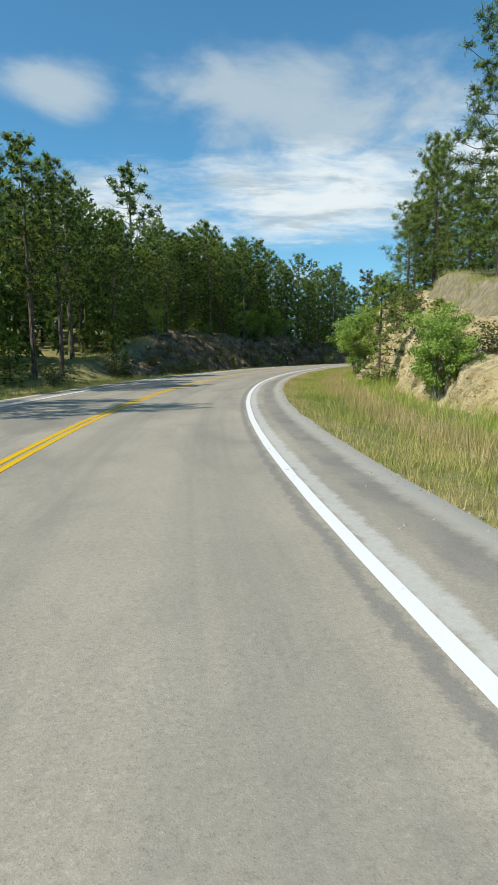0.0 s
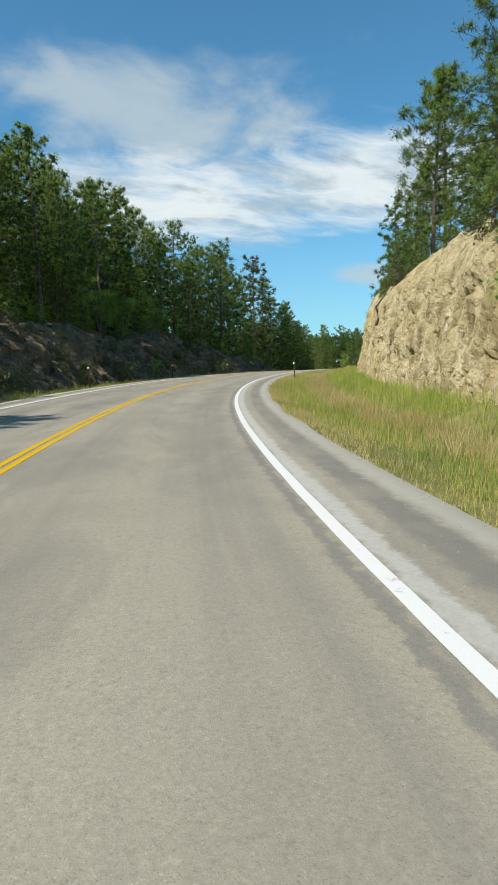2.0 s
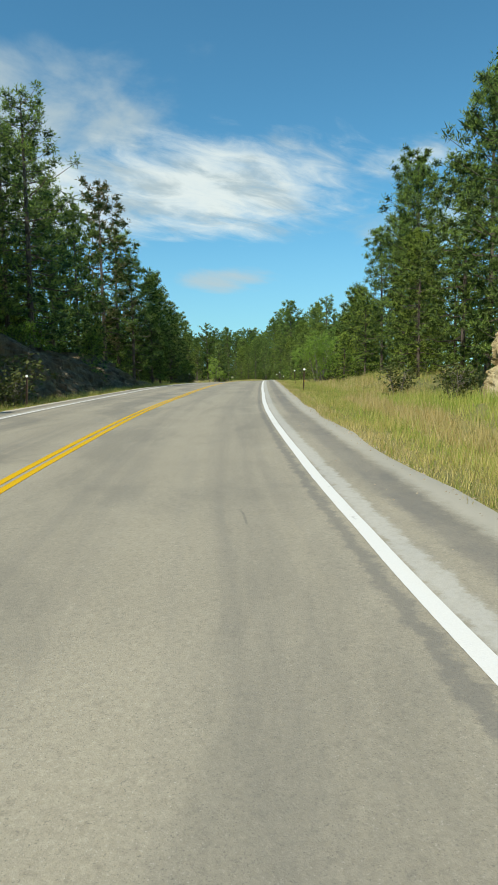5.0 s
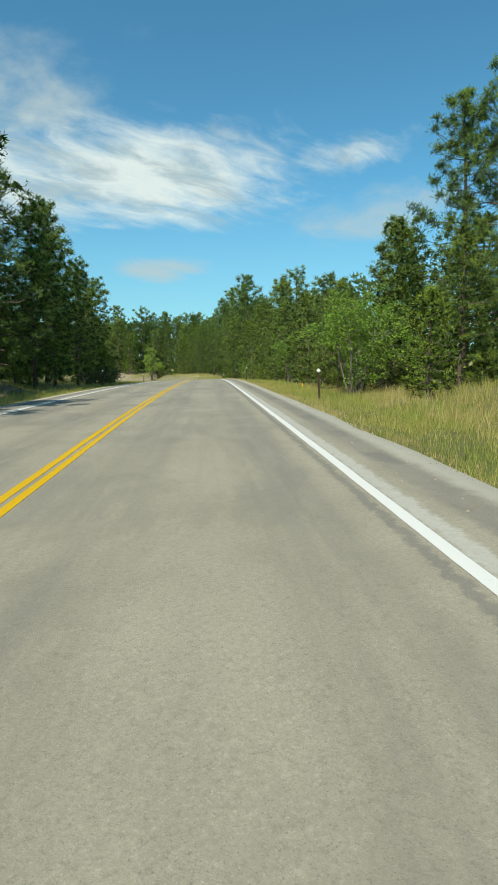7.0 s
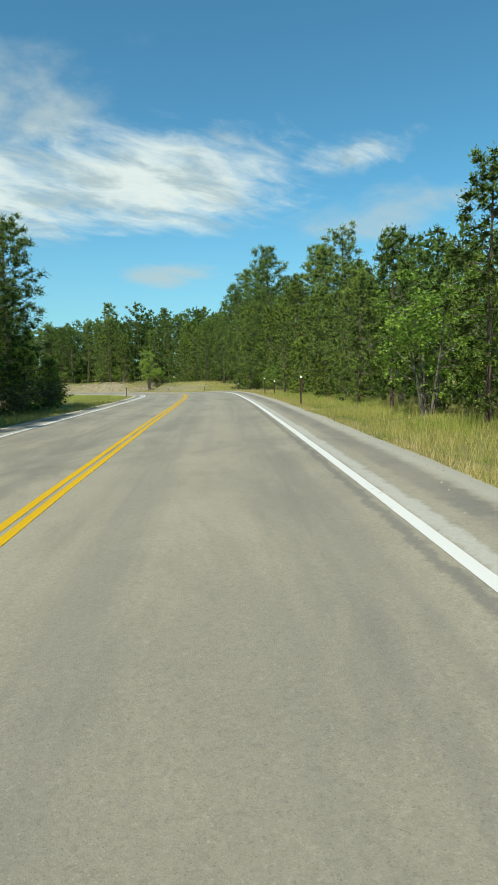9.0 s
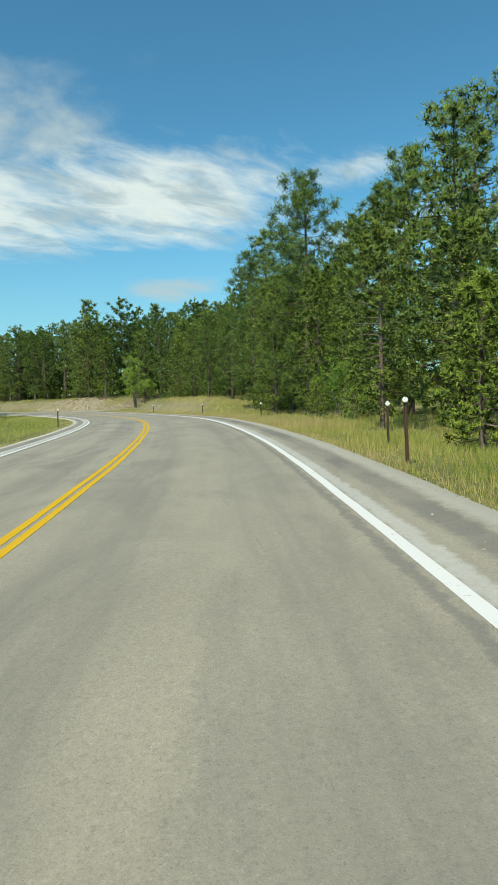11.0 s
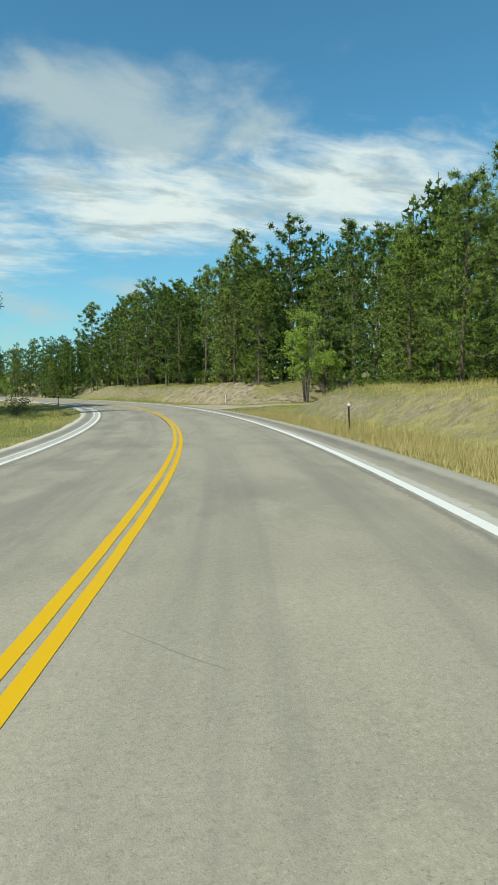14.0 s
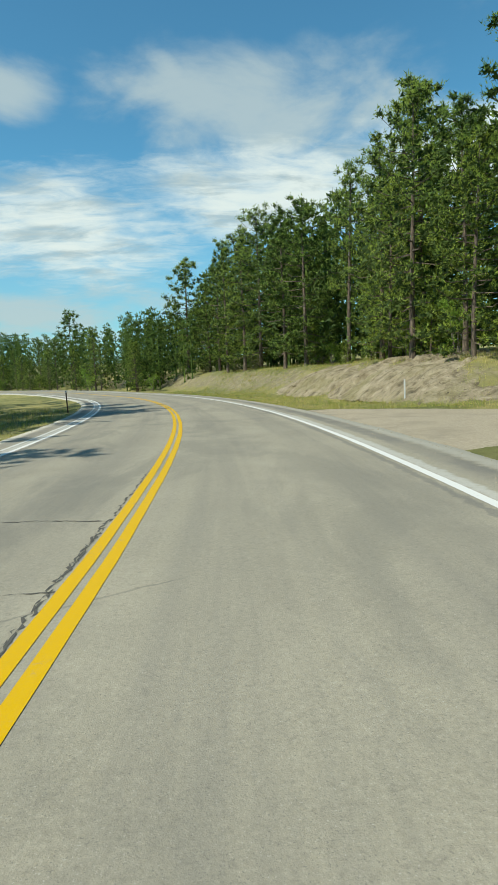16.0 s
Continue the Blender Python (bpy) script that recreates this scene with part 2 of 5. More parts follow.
def ground_material():
    m, t, bsdf = material("dry grass and soil", 0.95)
    pos = place(t)
    big = noise_node(t, pos, 0.07, 4.0, 0.55)
    mid = noise_node(t, pos, 0.9, 6.0, 0.65)
    fine = noise_node(t, pos, 14.0, 4.0, 0.7)
    col = ramp_node(t, mid, ((0.28, (0.16, 0.17, 0.045)), (0.48, (0.27, 0.245, 0.08)), (0.68, (0.40, 0.33, 0.14))))
    col = mix_node(t, map_range(t, big, 0.42, 0.62, 0.0, 0.6), col, (0.075, 0.10, 0.028))
    col = mix_node(t, map_range(t, fine, 0.45, 0.75, 0.0, 0.5), col, (0.09, 0.08, 0.04))
    # bare earth and needles where the ground is steep or under the trees
    geo = t.nodes.new("ShaderNodeNewGeometry")
    s = t.nodes.new("ShaderNodeSeparateXYZ")
    t.links.new(geo.outputs["Normal"], s.inputs[0])
    steep = map_range(t, math_node(t, "ADD", s.outputs[2], math_node(t, "MULTIPLY", math_node(t, "SUBTRACT", mid, 0.5), 0.40)), 0.86, 0.975, 0.9, 0.0)
    earth = ramp_node(t, noise_node(t, pos, 2.4, 8.0, 0.7, 0.5), ((0.3, (0.12, 0.10, 0.06)), (0.52, (0.25, 0.21, 0.13)), (0.72, (0.40, 0.34, 0.23))))
    col = mix_node(t, steep, col, earth)
    t.links.new(col, bsdf.inputs["Base Color"])
    bump(t, bsdf, math_node(t, "ADD", mid, fine), 0.7, 0.10)
    return m


def gravel_material():
    m, t, bsdf = material("pale gravel and dust", 0.95)
    pos = place(t)
    fine = noise_node(t, pos, 24.0, 5.0, 0.75)
    wide = noise_node(t, pos, 0.8, 4.0, 0.6, 0.5)
    col = ramp_node(t, fine, ((0.3, (0.25, 0.205, 0.145)), (0.55, (0.41, 0.345, 0.25)), (0.8, (0.53, 0.46, 0.35))))
    col = mix_node(t, map_range(t, wide, 0.45, 0.68, 0.0, 0.6), col, (0.25, 0.215, 0.16))
    t.links.new(col, bsdf.inputs["Base Color"])
    bump(t, bsdf, fine, 0.6, 0.03)
    return m


def rock_material(name, dark, mid_c, light, stain, open_joints=0.22):
    m, t, bsdf = material(name, 0.92)
    pos = place(t)
    tall = t.nodes.new("ShaderNodeMapping")
    tall.inputs["Scale"].default_value = (1.0, 1.0, 0.20)
    t.links.new(pos, tall.inputs["Vector"])
    streak = noise_node(t, tall.outputs[0], 1.7, 9.0, 0.68, 0.4)
    fine = noise_node(t, pos, 11.0, 7.0, 0.72)
    wide = noise_node(t, pos, 0.22, 4.0, 0.6, 0.5)
    col = ramp_node(t, streak, ((0.34, dark), (0.48, mid_c), (0.66, light)))
    col = mix_node(t, map_range(t, wide, 0.46, 0.62, 0.0, 0.55), col, stain)
    col = mix_node(t, map_range(t, fine, 0.46, 0.7, 0.0, 0.35), col, dark)
    lichen = map_range(t, noise_node(t, pos, 3.2, 6.0, 0.7), 0.60, 0.70, 0.0, 0.35)
    col = mix_node(t, lichen, col, (0.17, 0.175, 0.10))
    # joints between the broken blocks, open here and there
    joint = t.nodes.new("ShaderNodeTexVoronoi")
    joint.feature = "DISTANCE_TO_EDGE"
    joint.inputs["Scale"].default_value = 3.4
    t.links.new(mix_node(t, 0.45, tall.outputs[0], noise_node(t, pos, 2.6, 5.0, 0.65, 0.0, 1), "ADD"), joint.inputs["Vector"])
    gap = map_range(t, joint.outputs["Distance"], 0.0, 0.035, 1.0, 0.0)
    gap = math_node(t, "MULTIPLY", gap, map_range(t, noise_node(t, pos, 1.1, 4.0, 0.6), 0.47, 0.62, 0.0, open_joints))
    col = mix_node(t, gap, col, tuple(0.45 * c for c in dark))
    # shade of small holes painted in as dark spots without depth
    pock_shade = map_range(t, noise_node(t, pos, 4.2, 3.0, 0.55, 0.6), 0.665, 0.70, 0.0, 0.8)
    col = mix_node(t, pock_shade, col, tuple(0.35 * c for c in dark))
    t.links.new(col, bsdf.inputs["Base Color"])
    relief = math_node(t, "ADD", math_node(t, "ADD", fine, streak), math_node(t, "MULTIPLY", map_range(t, joint.outputs["Distance"], 0.0, 0.12), 0.22))
    bump(t, bsdf, relief, 0.9, 0.10)
    return m


def foliage_material(name, deep, bright, pale=None, translucent=0.25):
    m, t, bsdf = material(name, 0.75)
    bsdf.inputs["Specular IOR Level"].default_value = 0.18
    geo = t.nodes.new("ShaderNodeNewGeometry")
    info = t.nodes.new("ShaderNodeObjectInfo")
    col = mix_node(t, map_range(t, geo.outputs["Random Per Island"], 0.0, 1.0, 0.08, 0.90), deep, bright)
    if pale:
        col = mix_node(t, map_range(t, info.outputs["Random"], 0.35, 1.0, 0.0, 0.75), col, pale)
    patch = noise_node(t, place(t), 0.55, 3.0, 0.6)
    col = mix_node(t, map_range(t, patch, 0.42, 0.66, 0.0, 0.6), col, bright)
    t.links.new(col, bsdf.inputs["Base Color"])
    thin = t.nodes.new("ShaderNodeBsdfTranslucent")
    t.links.new(col, thin.inputs["Color"])
    mix = t.nodes.new("ShaderNodeMixShader")
    mix.inputs[0].default_value = translucent
    t.links.new(bsdf.outputs[0], mix.inputs[1])
    t.links.new(thin.outputs[0], mix.inputs[2])
    t.links.new(mix.outputs[0], t.nodes["Material Output"].inputs[0])
    return m


def bark_material(name, dark, light):
    m, t, bsdf = material(name, 0.95)
    co = t.nodes.new("ShaderNodeTexCoord")
    mp = t.nodes.new("ShaderNodeMapping")
    mp.inputs["Scale"].default_value = (9.0, 9.0, 2.2)
    t.links.new(co.outputs["Object"], mp.inputs["Vector"])
    f = noise_node(t, mp.outputs[0], 1.0, 7.0, 0.7)
    col = ramp_node(t, f, ((0.36, dark), (0.62, light)))
    t.links.new(col, bsdf.inputs["Base Color"])
    bump(t, bsdf, f, 0.9, 0.05)
    return m


def grass_material(name, tones):
    m, t, bsdf = material(name, 0.75)
    geo = t.nodes.new("ShaderNodeNewGeometry")
    pos = geo.outputs["Position"]
    patch = noise_node(t, pos, 0.35, 6.0, 0.70, 0.6)
    fine = noise_node(t, pos, 2.4, 4.0, 0.65)
    f = math_node(t, "ADD", math_node(t, "MULTIPLY", geo.outputs["Random Per Island"], 0.30),
                  math_node(t, "ADD", math_node(t, "MULTIPLY", patch, 0.80), math_node(t, "MULTIPLY", fine, 0.30)))
    col = ramp_node(t, f, tuple(zip((0.42, 0.60, 0.76, 0.95), tones)))
    t.links.new(col, bsdf.inputs["Base Color"])
    thin = t.nodes.new("ShaderNodeBsdfTranslucent")
    t.links.new(col, thin.inputs["Color"])
    mix = t.nodes.new("ShaderNodeMixShader")
    mix.inputs[0].default_value = 0.3
    t.links.new(bsdf.outputs[0], mix.inputs[1])
    t.links.new(thin.outputs[0], mix.inputs[2])
    t.links.new(mix.outputs[0], t.nodes["Material Output"].inputs[0])
    return m


def plain_material(name, colour, rough=0.6, metal=0.0, spot=(0.12, 0.09, 0.07)):
    m, t, bsdf = material(name, rough)
    bsdf.inputs["Metallic"].default_value = metal
    f = noise_node(t, place(t), 18.0, 5.0, 0.7)
    t.links.new(mix_node(t, map_range(t, f, 0.52, 0.75, 0.0, 0.6), colour, spot), bsdf.inputs["Base Color"])
    return m


ASPHALT = asphalt_material()
WHITE = paint_material("white road paint", (0.70, 0.69, 0.655), 0.85)
OLD_WHITE = paint_material("faded white road paint", (0.58, 0.57, 0.53), 1.0)
YELLOW = paint_material("yellow road paint", (0.63, 0.375, 0.003), 0.45)
GROUND = ground_material()
GRAVEL = gravel_material()
ROCK = rock_material("tan weathered rock", (0.22, 0.175, 0.088), (0.50, 0.405, 0.220), (0.65, 0.56, 0.355), (0.54, 0.41, 0.18))
# left bank under the trees: its shade is put into this darker rock colour
SHADED_ROCK = rock_material("bank rock darkened for shade", (0.050, 0.037, 0.024), (0.165, 0.124, 0.076), (0.32, 0.255, 0.155), (0.23, 0.165, 0.08))
BARK = bark_material("orange brown pine bark", (0.045, 0.036, 0.028), (0.20, 0.155, 0.12))
GREY_BARK = bark_material("grey weathered bark", (0.07, 0.06, 0.05), (0.27, 0.24, 0.20))
NEEDLES = foliage_material("ponderosa needles", (0.054, 0.106, 0.032), (0.335, 0.455, 0.088), (0.38, 0.45, 0.080), 0.36)
# a darker copy of the needles: the forest's shade is put into the colour
FAR_NEEDLES = foliage_material("far needles with forest shade in the colour", (0.05, 0.095, 0.028), (0.20, 0.285, 0.058), None, 0.32)
NEEDLES_WARM = foliage_material("sunlit yellow green needles", (0.078, 0.145, 0.032), (0.41, 0.50, 0.080), None, 0.35)
NEEDLES_RUST = foliage_material("rust brown dying needles", (0.10, 0.095, 0.04), (0.28, 0.22, 0.10), None, 0.3)
LEAVES = foliage_material("bright broad leaves", (0.075, 0.165, 0.026), (0.30, 0.44, 0.070), (0.33, 0.43, 0.08), 0.38)
BUSH_LEAVES = foliage_material("pale sunlit bush leaves", (0.13, 0.235, 0.045), (0.45, 0.58, 0.13), None, 0.45)
GRASS = grass_material("roadside grass", ((0.105, 0.195, 0.026), (0.26, 0.325, 0.062), (0.48, 0.42, 0.13), (0.66, 0.54, 0.24)))
SEED_GRASS = grass_material("brown seeding grass", ((0.26, 0.26, 0.075), (0.42, 0.355, 0.13), (0.56, 0.45, 0.20), (0.68, 0.55, 0.29)))
LUSH_GRASS = grass_material("green meadow grass", ((0.12, 0.225, 0.028), (0.29, 0.385, 0.062), (0.44, 0.45, 0.11), (0.58, 0.51, 0.185)))
# twigs inside the crowns, with the crown's inner shade put into their colour
SHADE_TWIGS = foliage_material("inner twigs darkened as crown shade", (0.030, 0.056, 0.018), (0.095, 0.135, 0.034), None, 0.12)
SHRUB = foliage_material("dull shrub leaves", (0.06, 0.085, 0.025), (0.15, 0.16, 0.05), None, 0.25)
STEEL = plain_material("rusty brown post steel", (0.10, 0.065, 0.045), 0.7, 0.3)
GALVANISED = plain_material("dull grey post steel", (0.34, 0.33, 0.31), 0.5, 0.6)
REFLECTOR = plain_material("white reflector", (0.86, 0.86, 0.84), 0.25, 0.0, (0.7, 0.7, 0.68))
YELLOW_TAG = plain_material("yellow marker plastic", (0.85, 0.55, 0.02), 0.5, 0.0, (0.6, 0.4, 0.03))
EARTH = rock_material("pale eroded earth", (0.12, 0.095, 0.06), (0.29, 0.24, 0.155), (0.45, 0.38, 0.27), (0.24, 0.215, 0.10), 0.12)
TAR = plain_material("dark crack in the asphalt", (0.095, 0.088, 0.076), 0.9, 0.0, (0.20, 0.185, 0.15))
DEAD_WOOD = bark_material("bleached dead wood", (0.10, 0.075, 0.055), (0.36, 0.30, 0.24))

# ---- the road's line ----


def spline(nodes, steps=20):
    p, out = np.array(nodes, float), []
    for i in range(len(p) - 1):
        a, b, c, d = p[max(i - 1, 0)], p[i], p[i + 1], p[min(i + 2, len(p) - 1)]
        for f in np.arange(steps) / steps:
            out.append(0.5 * (2 * b + (c - a) * f + (2 * a - 5 * b + 4 * c - d) * f * f + (3 * b - a - 3 * c + d) * f ** 3))
    return np.array(out)


LINE = spline(ROAD)
# past the last node the road keeps on turning to the left
for _ in range(170):
    d = LINE[-1, :2] - LINE[-2, :2]
    d = d / np.hypot(*d)
    a = 0.0062
    d = np.array([d[0] * math.cos(a) - d[1] * math.sin(a), d[0] * math.sin(a) + d[1] * math.cos(a)])
    LINE = np.vstack([LINE, [*(LINE[-1, :2] + d), LINE[-1, 2] - 0.004, LINE[-1, 3]]])
ALONG = np.r_[0, np.cumsum(np.linalg.norm(np.diff(LINE[:, :2], axis=0), axis=1))]
ALONG -= ALONG[3 * 20]
WAY = np.gradient(LINE[:, :2], axis=0)
WAY /= np.linalg.norm(WAY, axis=1)[:, None]
U0, U1 = float(ALONG[0]), float(ALONG[-1])


def centre(u):
    """Place, bank and unit way of the yellow line, u metres along the road; straight on past its ends."""
    k = min(max(u, U0), U1)
    x, y, z, b = (float(np.interp(k, ALONG, LINE[:, i])) for i in range(4))
    wx, wy = float(np.interp(k, ALONG, WAY[:, 0])), float(np.interp(k, ALONG, WAY[:, 1]))
    n = math.hypot(wx, wy)
    wx, wy = wx / n, wy / n
    return x + (u - k) * wx, y + (u - k) * wy, z, b, wx, wy


def on_road(u, w, lift=0.0):
    x, y, z, b, wx, wy = centre(u)
    return Vector((x + wy * w, y - wx * w, z - b * max(-5.0, min(5.0, w)) + lift))


def road_coords(px, py):
    """Along, across, road height and bank for arrays of places."""
    u = np.empty(px.shape)
    w = np.empty(px.shape)
    z = np.empty(px.shape)
    b = np.empty(px.shape)
    for k in range(0, px.size, 4000):
        s = slice(k, k + 4000)
        dx = px[s, None] - LINE[None, :, 0]
        dy = py[s, None] - LINE[None, :, 1]
        i = (dx * dx + dy * dy).argmin(1)
        r = np.arange(len(i))
        ddx, ddy = dx[r, i], dy[r, i]
        u[s] = ALONG[i] + ddx * WAY[i, 0] + ddy * WAY[i, 1]
        w[s] = ddx * WAY[i, 1] - ddy * WAY[i, 0]
        z[s], b[s] = LINE[i, 2], LINE[i, 3]
    return u, w, z, b


def smooth(x, a, b):
    f = np.clip((x - a) / (b - a), 0, 1)
    return f * f * (3 - 2 * f)


def window(u, a, b, c, d):
    return smooth(u, a, b) * (1 - smooth(u, c, d))


def waves(x, y):
    """Gentle uneven ground."""
    return (0.5 * np.sin(0.31 * x + 1.3 * np.sin(0.17 * y)) * np.sin(0.27 * y + 0.9 * np.sin(0.21 * x))
            + 0.25 * np.sin(0.83 * x + 0.4 * y) * np.sin(0.71 * y - 0.3 * x))


def ground_height(x, y):
    u, w, z, b = road_coords(x, y)
    a = np.abs(w)
    right = w > 0
    h = -b * np.clip(w, -5, 5)
    # just under the pavement, then a shallow ditch
    h = h - 0.07 - 0.28 * smooth(a, 4.9, 7.0) * np.where(right, 1.0, 0.7)
    # right side: rock cut, its run-out, the low wood, the earth banks at the lane
    cut = window(u, -2, 44, 92, 105)
    lump = 5.7 + 0.9 * smooth(u, 76, 90) + 0.3 * np.sin(u * 0.21) + 0.25 * np.sin(u * 0.47 + 1)
    r = cut * (0.5 * smooth(w, 7.5, 10.0) + (lump * smooth(w, 11.8, 14.2) + 3.6 * smooth(w, 13.5, 32)) * (1 - smooth(w, 34, 75)))
    r = r + window(u, 100, 112, 124, 138) * (1.1 * smooth(w, 7.5, 14))
    r = r + window(u, -60, -30, 5, 35) * 4.0 * smooth(w, 9, 22) * (1 - smooth(w, 34, 75))
    r = r + window(u, 224, 240, 258, 265) * (1.75 * smooth(w, 8.3, 12.2) + 0.9 * smooth(w, 13, 30))
    r = r + smooth(u, 281, 287) * (2.4 * smooth(w, 11.5 + 0.0 * u, 17) + 0.8 * smooth(w, 17, 30))
    r = r + 6.0 * smooth(w, 60, 240)
    lane = window(u, 263, 267.5, 280, 283.5) * smooth(w, 3.0, 5.0)
    h = np.where(right, h + lane * 0.27 * smooth(a, 4.9, 7.0), h)
    # left side: meadow edge, dark cut bank, wooded flat
    v = -w
    bank = window(u, 36, 62, 98, 152)
    l = bank * ((3.6 + 0.35 * np.sin(u * 0.33)) * smooth(v, 8.8, 12.2) + 1.6 * smooth(v, 12.5, 30)) * (1 - smooth(v, 34, 75))
    l = l + window(u, -60, -40, 30, 58) * (0.5 * smooth(v, 8, 13) + 1.0 * smooth(v, 13, 30))
    l = l + window(u, 92, 118, 172, 186) * 0.35 * smooth(v, 7, 12)
    l = l + 7.0 * smooth(v, 60, 260)
    h = h + np.where(right, r, l)
    rough = smooth(a, 5.5, 10.0)
    h = h + rough * 0.30 * waves(x, y)
    far = smooth(np.hypot(x - 50, y - 130), 260, 1500)
    return z + h + far * 18.0 * (0.5 + 0.5 * np.sin(x * 0.0041) * np.sin(y * 0.0037 + 1))


def ground_at(x, y):
    return float(ground_height(np.array([x], float), np.array([y], float))[0])


def mesh_object(name, verts, faces, mat, parent=None, label="", smooth_shade=False, uv=None):
    me = bpy.data.meshes.new(name)
    me.from_pydata(verts if isinstance(verts, list) else verts.tolist(), [], faces if isinstance(faces, list) else faces.tolist())
    if mat:
        me.materials.append(mat)
    if smooth_shade:
        me.polygons.foreach_set("use_smooth", [True] * len(me.polygons))
    if uv is not None:
        layer = me.uv_layers.new(name="road")
        loops = np.empty(len(me.loops), int)
        me.loops.foreach_get("vertex_index", loops)
        layer.data.foreach_set("uv", np.asarray(uv, np.float32)[loops].ravel())
    me.update()
    ob = new(name, me)
    if parent:
        ob.parent = parent
    if label:
        tagged(ob, label)
    return ob


def part(name, bm, mat, parent, label=""):
    me = bpy.data.meshes.new(name)
    bm.to_mesh(me)
    bm.free()
    me.materials.append(mat)
    ob = new(name, me)
    ob.parent = parent
    if label:
        tagged(ob, label)
    return ob


def grid_faces(rows, cols):
    i = np.arange((rows - 1) * cols).reshape(rows - 1, cols)[:, :-1]
    return np.stack([i, i + 1, i + cols + 1, i + cols], -1).reshape(-1, 4)


def build_ground():
    def axis(lo, hi, step, reach):
        core = np.arange(lo, hi + 0.01, step)
        grow = []
        d = step
        while sum(grow) < reach:
            d *= 1.28
            grow.append(d)
        steps = np.cumsum(grow)
        return np.r_[(lo - steps)[::-1], core, hi + steps]
    xs, ys = axis(-36, 150, 1.3, 3200), axis(-40, 340, 1.3, 3200)
    gx, gy = np.meshgrid(xs, ys)
    z = ground_height(gx.ravel(), gy.ravel())
    verts = np.stack([gx.ravel(), gy.ravel(), z], -1)
    ob = mesh_object("ground", verts, grid_faces(len(ys), len(xs)), GROUND, smooth_shade=True)
    tagged(ob, "rough dry grass ground with bare earth banks", "ground", kind="structure")


def ribbon(name, mat, edges, lift, u0=U0, u1=U1 - 2, step=1.0, skirt=0.0, wobble=None, wide=None):
    """A strip along the road with cross-section offsets edges."""
    us = np.arange(u0, u1 + 0.01, step)
    verts, uv = [], []
    prof = [(w, lift) for w in edges]
    if skirt:
        prof = [(edges[0] - 0.12, lift - skirt)] + prof + [(edges[-1] + 0.12, lift - skirt)]
    for i, u in enumerate(us):
        for j, (w, h) in enumerate(prof):
            ww = w
            if wobble and j in (0, 1, len(prof) - 2, len(prof) - 1):
                if wide:
                    mid = (edges[0] + edges[-1]) / 2
                    ww = w = mid + (w - mid) * wide(u)
                ww = w + wobble * (noise.noise((u * 0.35, w, 3.0)) + 0.6 * noise.noise((u * 1.7, w, 7.0)))
            verts.append(on_road(u, ww, h)[:])
            uv.append((u, ww))
    faces = grid_faces(len(us), len(prof))
    return mesh_object(name, verts, faces[:, ::-1], mat, smooth_shade=True, uv=uv)


def build_road():
    road = ribbon("road", ASPHALT, list(np.linspace(-4.75, 4.85, 17)), 0.0, skirt=0.16, wobble=0.09)
    tagged(road, "sunlit weathered two lane asphalt road with worn shoulders", "road", kind="structure")

    def stripe(name, mat, w, half, label, step=0.3, wide=None, **reach):
        ob = ribbon(name, mat, [w - half, w, w + half], 0.004, step=step, wobble=0.010, wide=wide, **reach)
        tagged(ob, label, "road marking", group="road markings", kind="structure")
    stripe("edge_line", WHITE, 3.6, 0.062, "worn solid white edge line on asphalt", wide=lambda u: 1.0 + 0.35 * float(window(np.float64(u), 185, 200, 235, 255)))
    stripe("old_edge_line", OLD_WHITE, -3.93, 0.05, "faded old white edge line on the shoulder", u0=178.0, u1=330.0)
    stripe("edge_line", WHITE, -3.6, 0.062, "worn solid white edge line on asphalt")
    stripe("centre_line", YELLOW, 0.087, 0.055, "solid yellow centre line beside its twin")
    stripe("centre_line", YELLOW, -0.087, 0.055, "solid yellow centre line beside its twin")


def build_lane():
    """The gravel side lane that leaves to the right."""
    verts, n, m = [], 60, 17
    for i in range(n):
        f = i / (n - 1)
        w = 4.72 + f * 26
        flare = 6.6 * math.exp(-f * 5.5)
        mid = 273.5 + 1.5 * f
        for j in range(m):
            g = j / (m - 1) * 2 - 1
            u = mid + g * (2.9 + flare)
            p = on_road(u, w)
            fill = smooth(np.float64(w), 4.9, 6.5)
            z = (1 - fill) * (p.z - 0.10) + fill * (ground_at(p.x, p.y) + 0.03)
            verts.append((p.x, p.y, z + 0.05 - 0.30 * g ** 8 - 0.3 * max(0.0, f - 0.9) * 10 + 0.02 * noise.noise((u, w, 0))))
    ob = mesh_object("gravel_lane", verts, grid_faces(n, m), GRAVEL, smooth_shade=True)
    tagged(ob, "pale gravel side lane joining the asphalt road", "road", kind="structure")


build_ground()
build_road()
build_lane()

# ---- rock faces ----


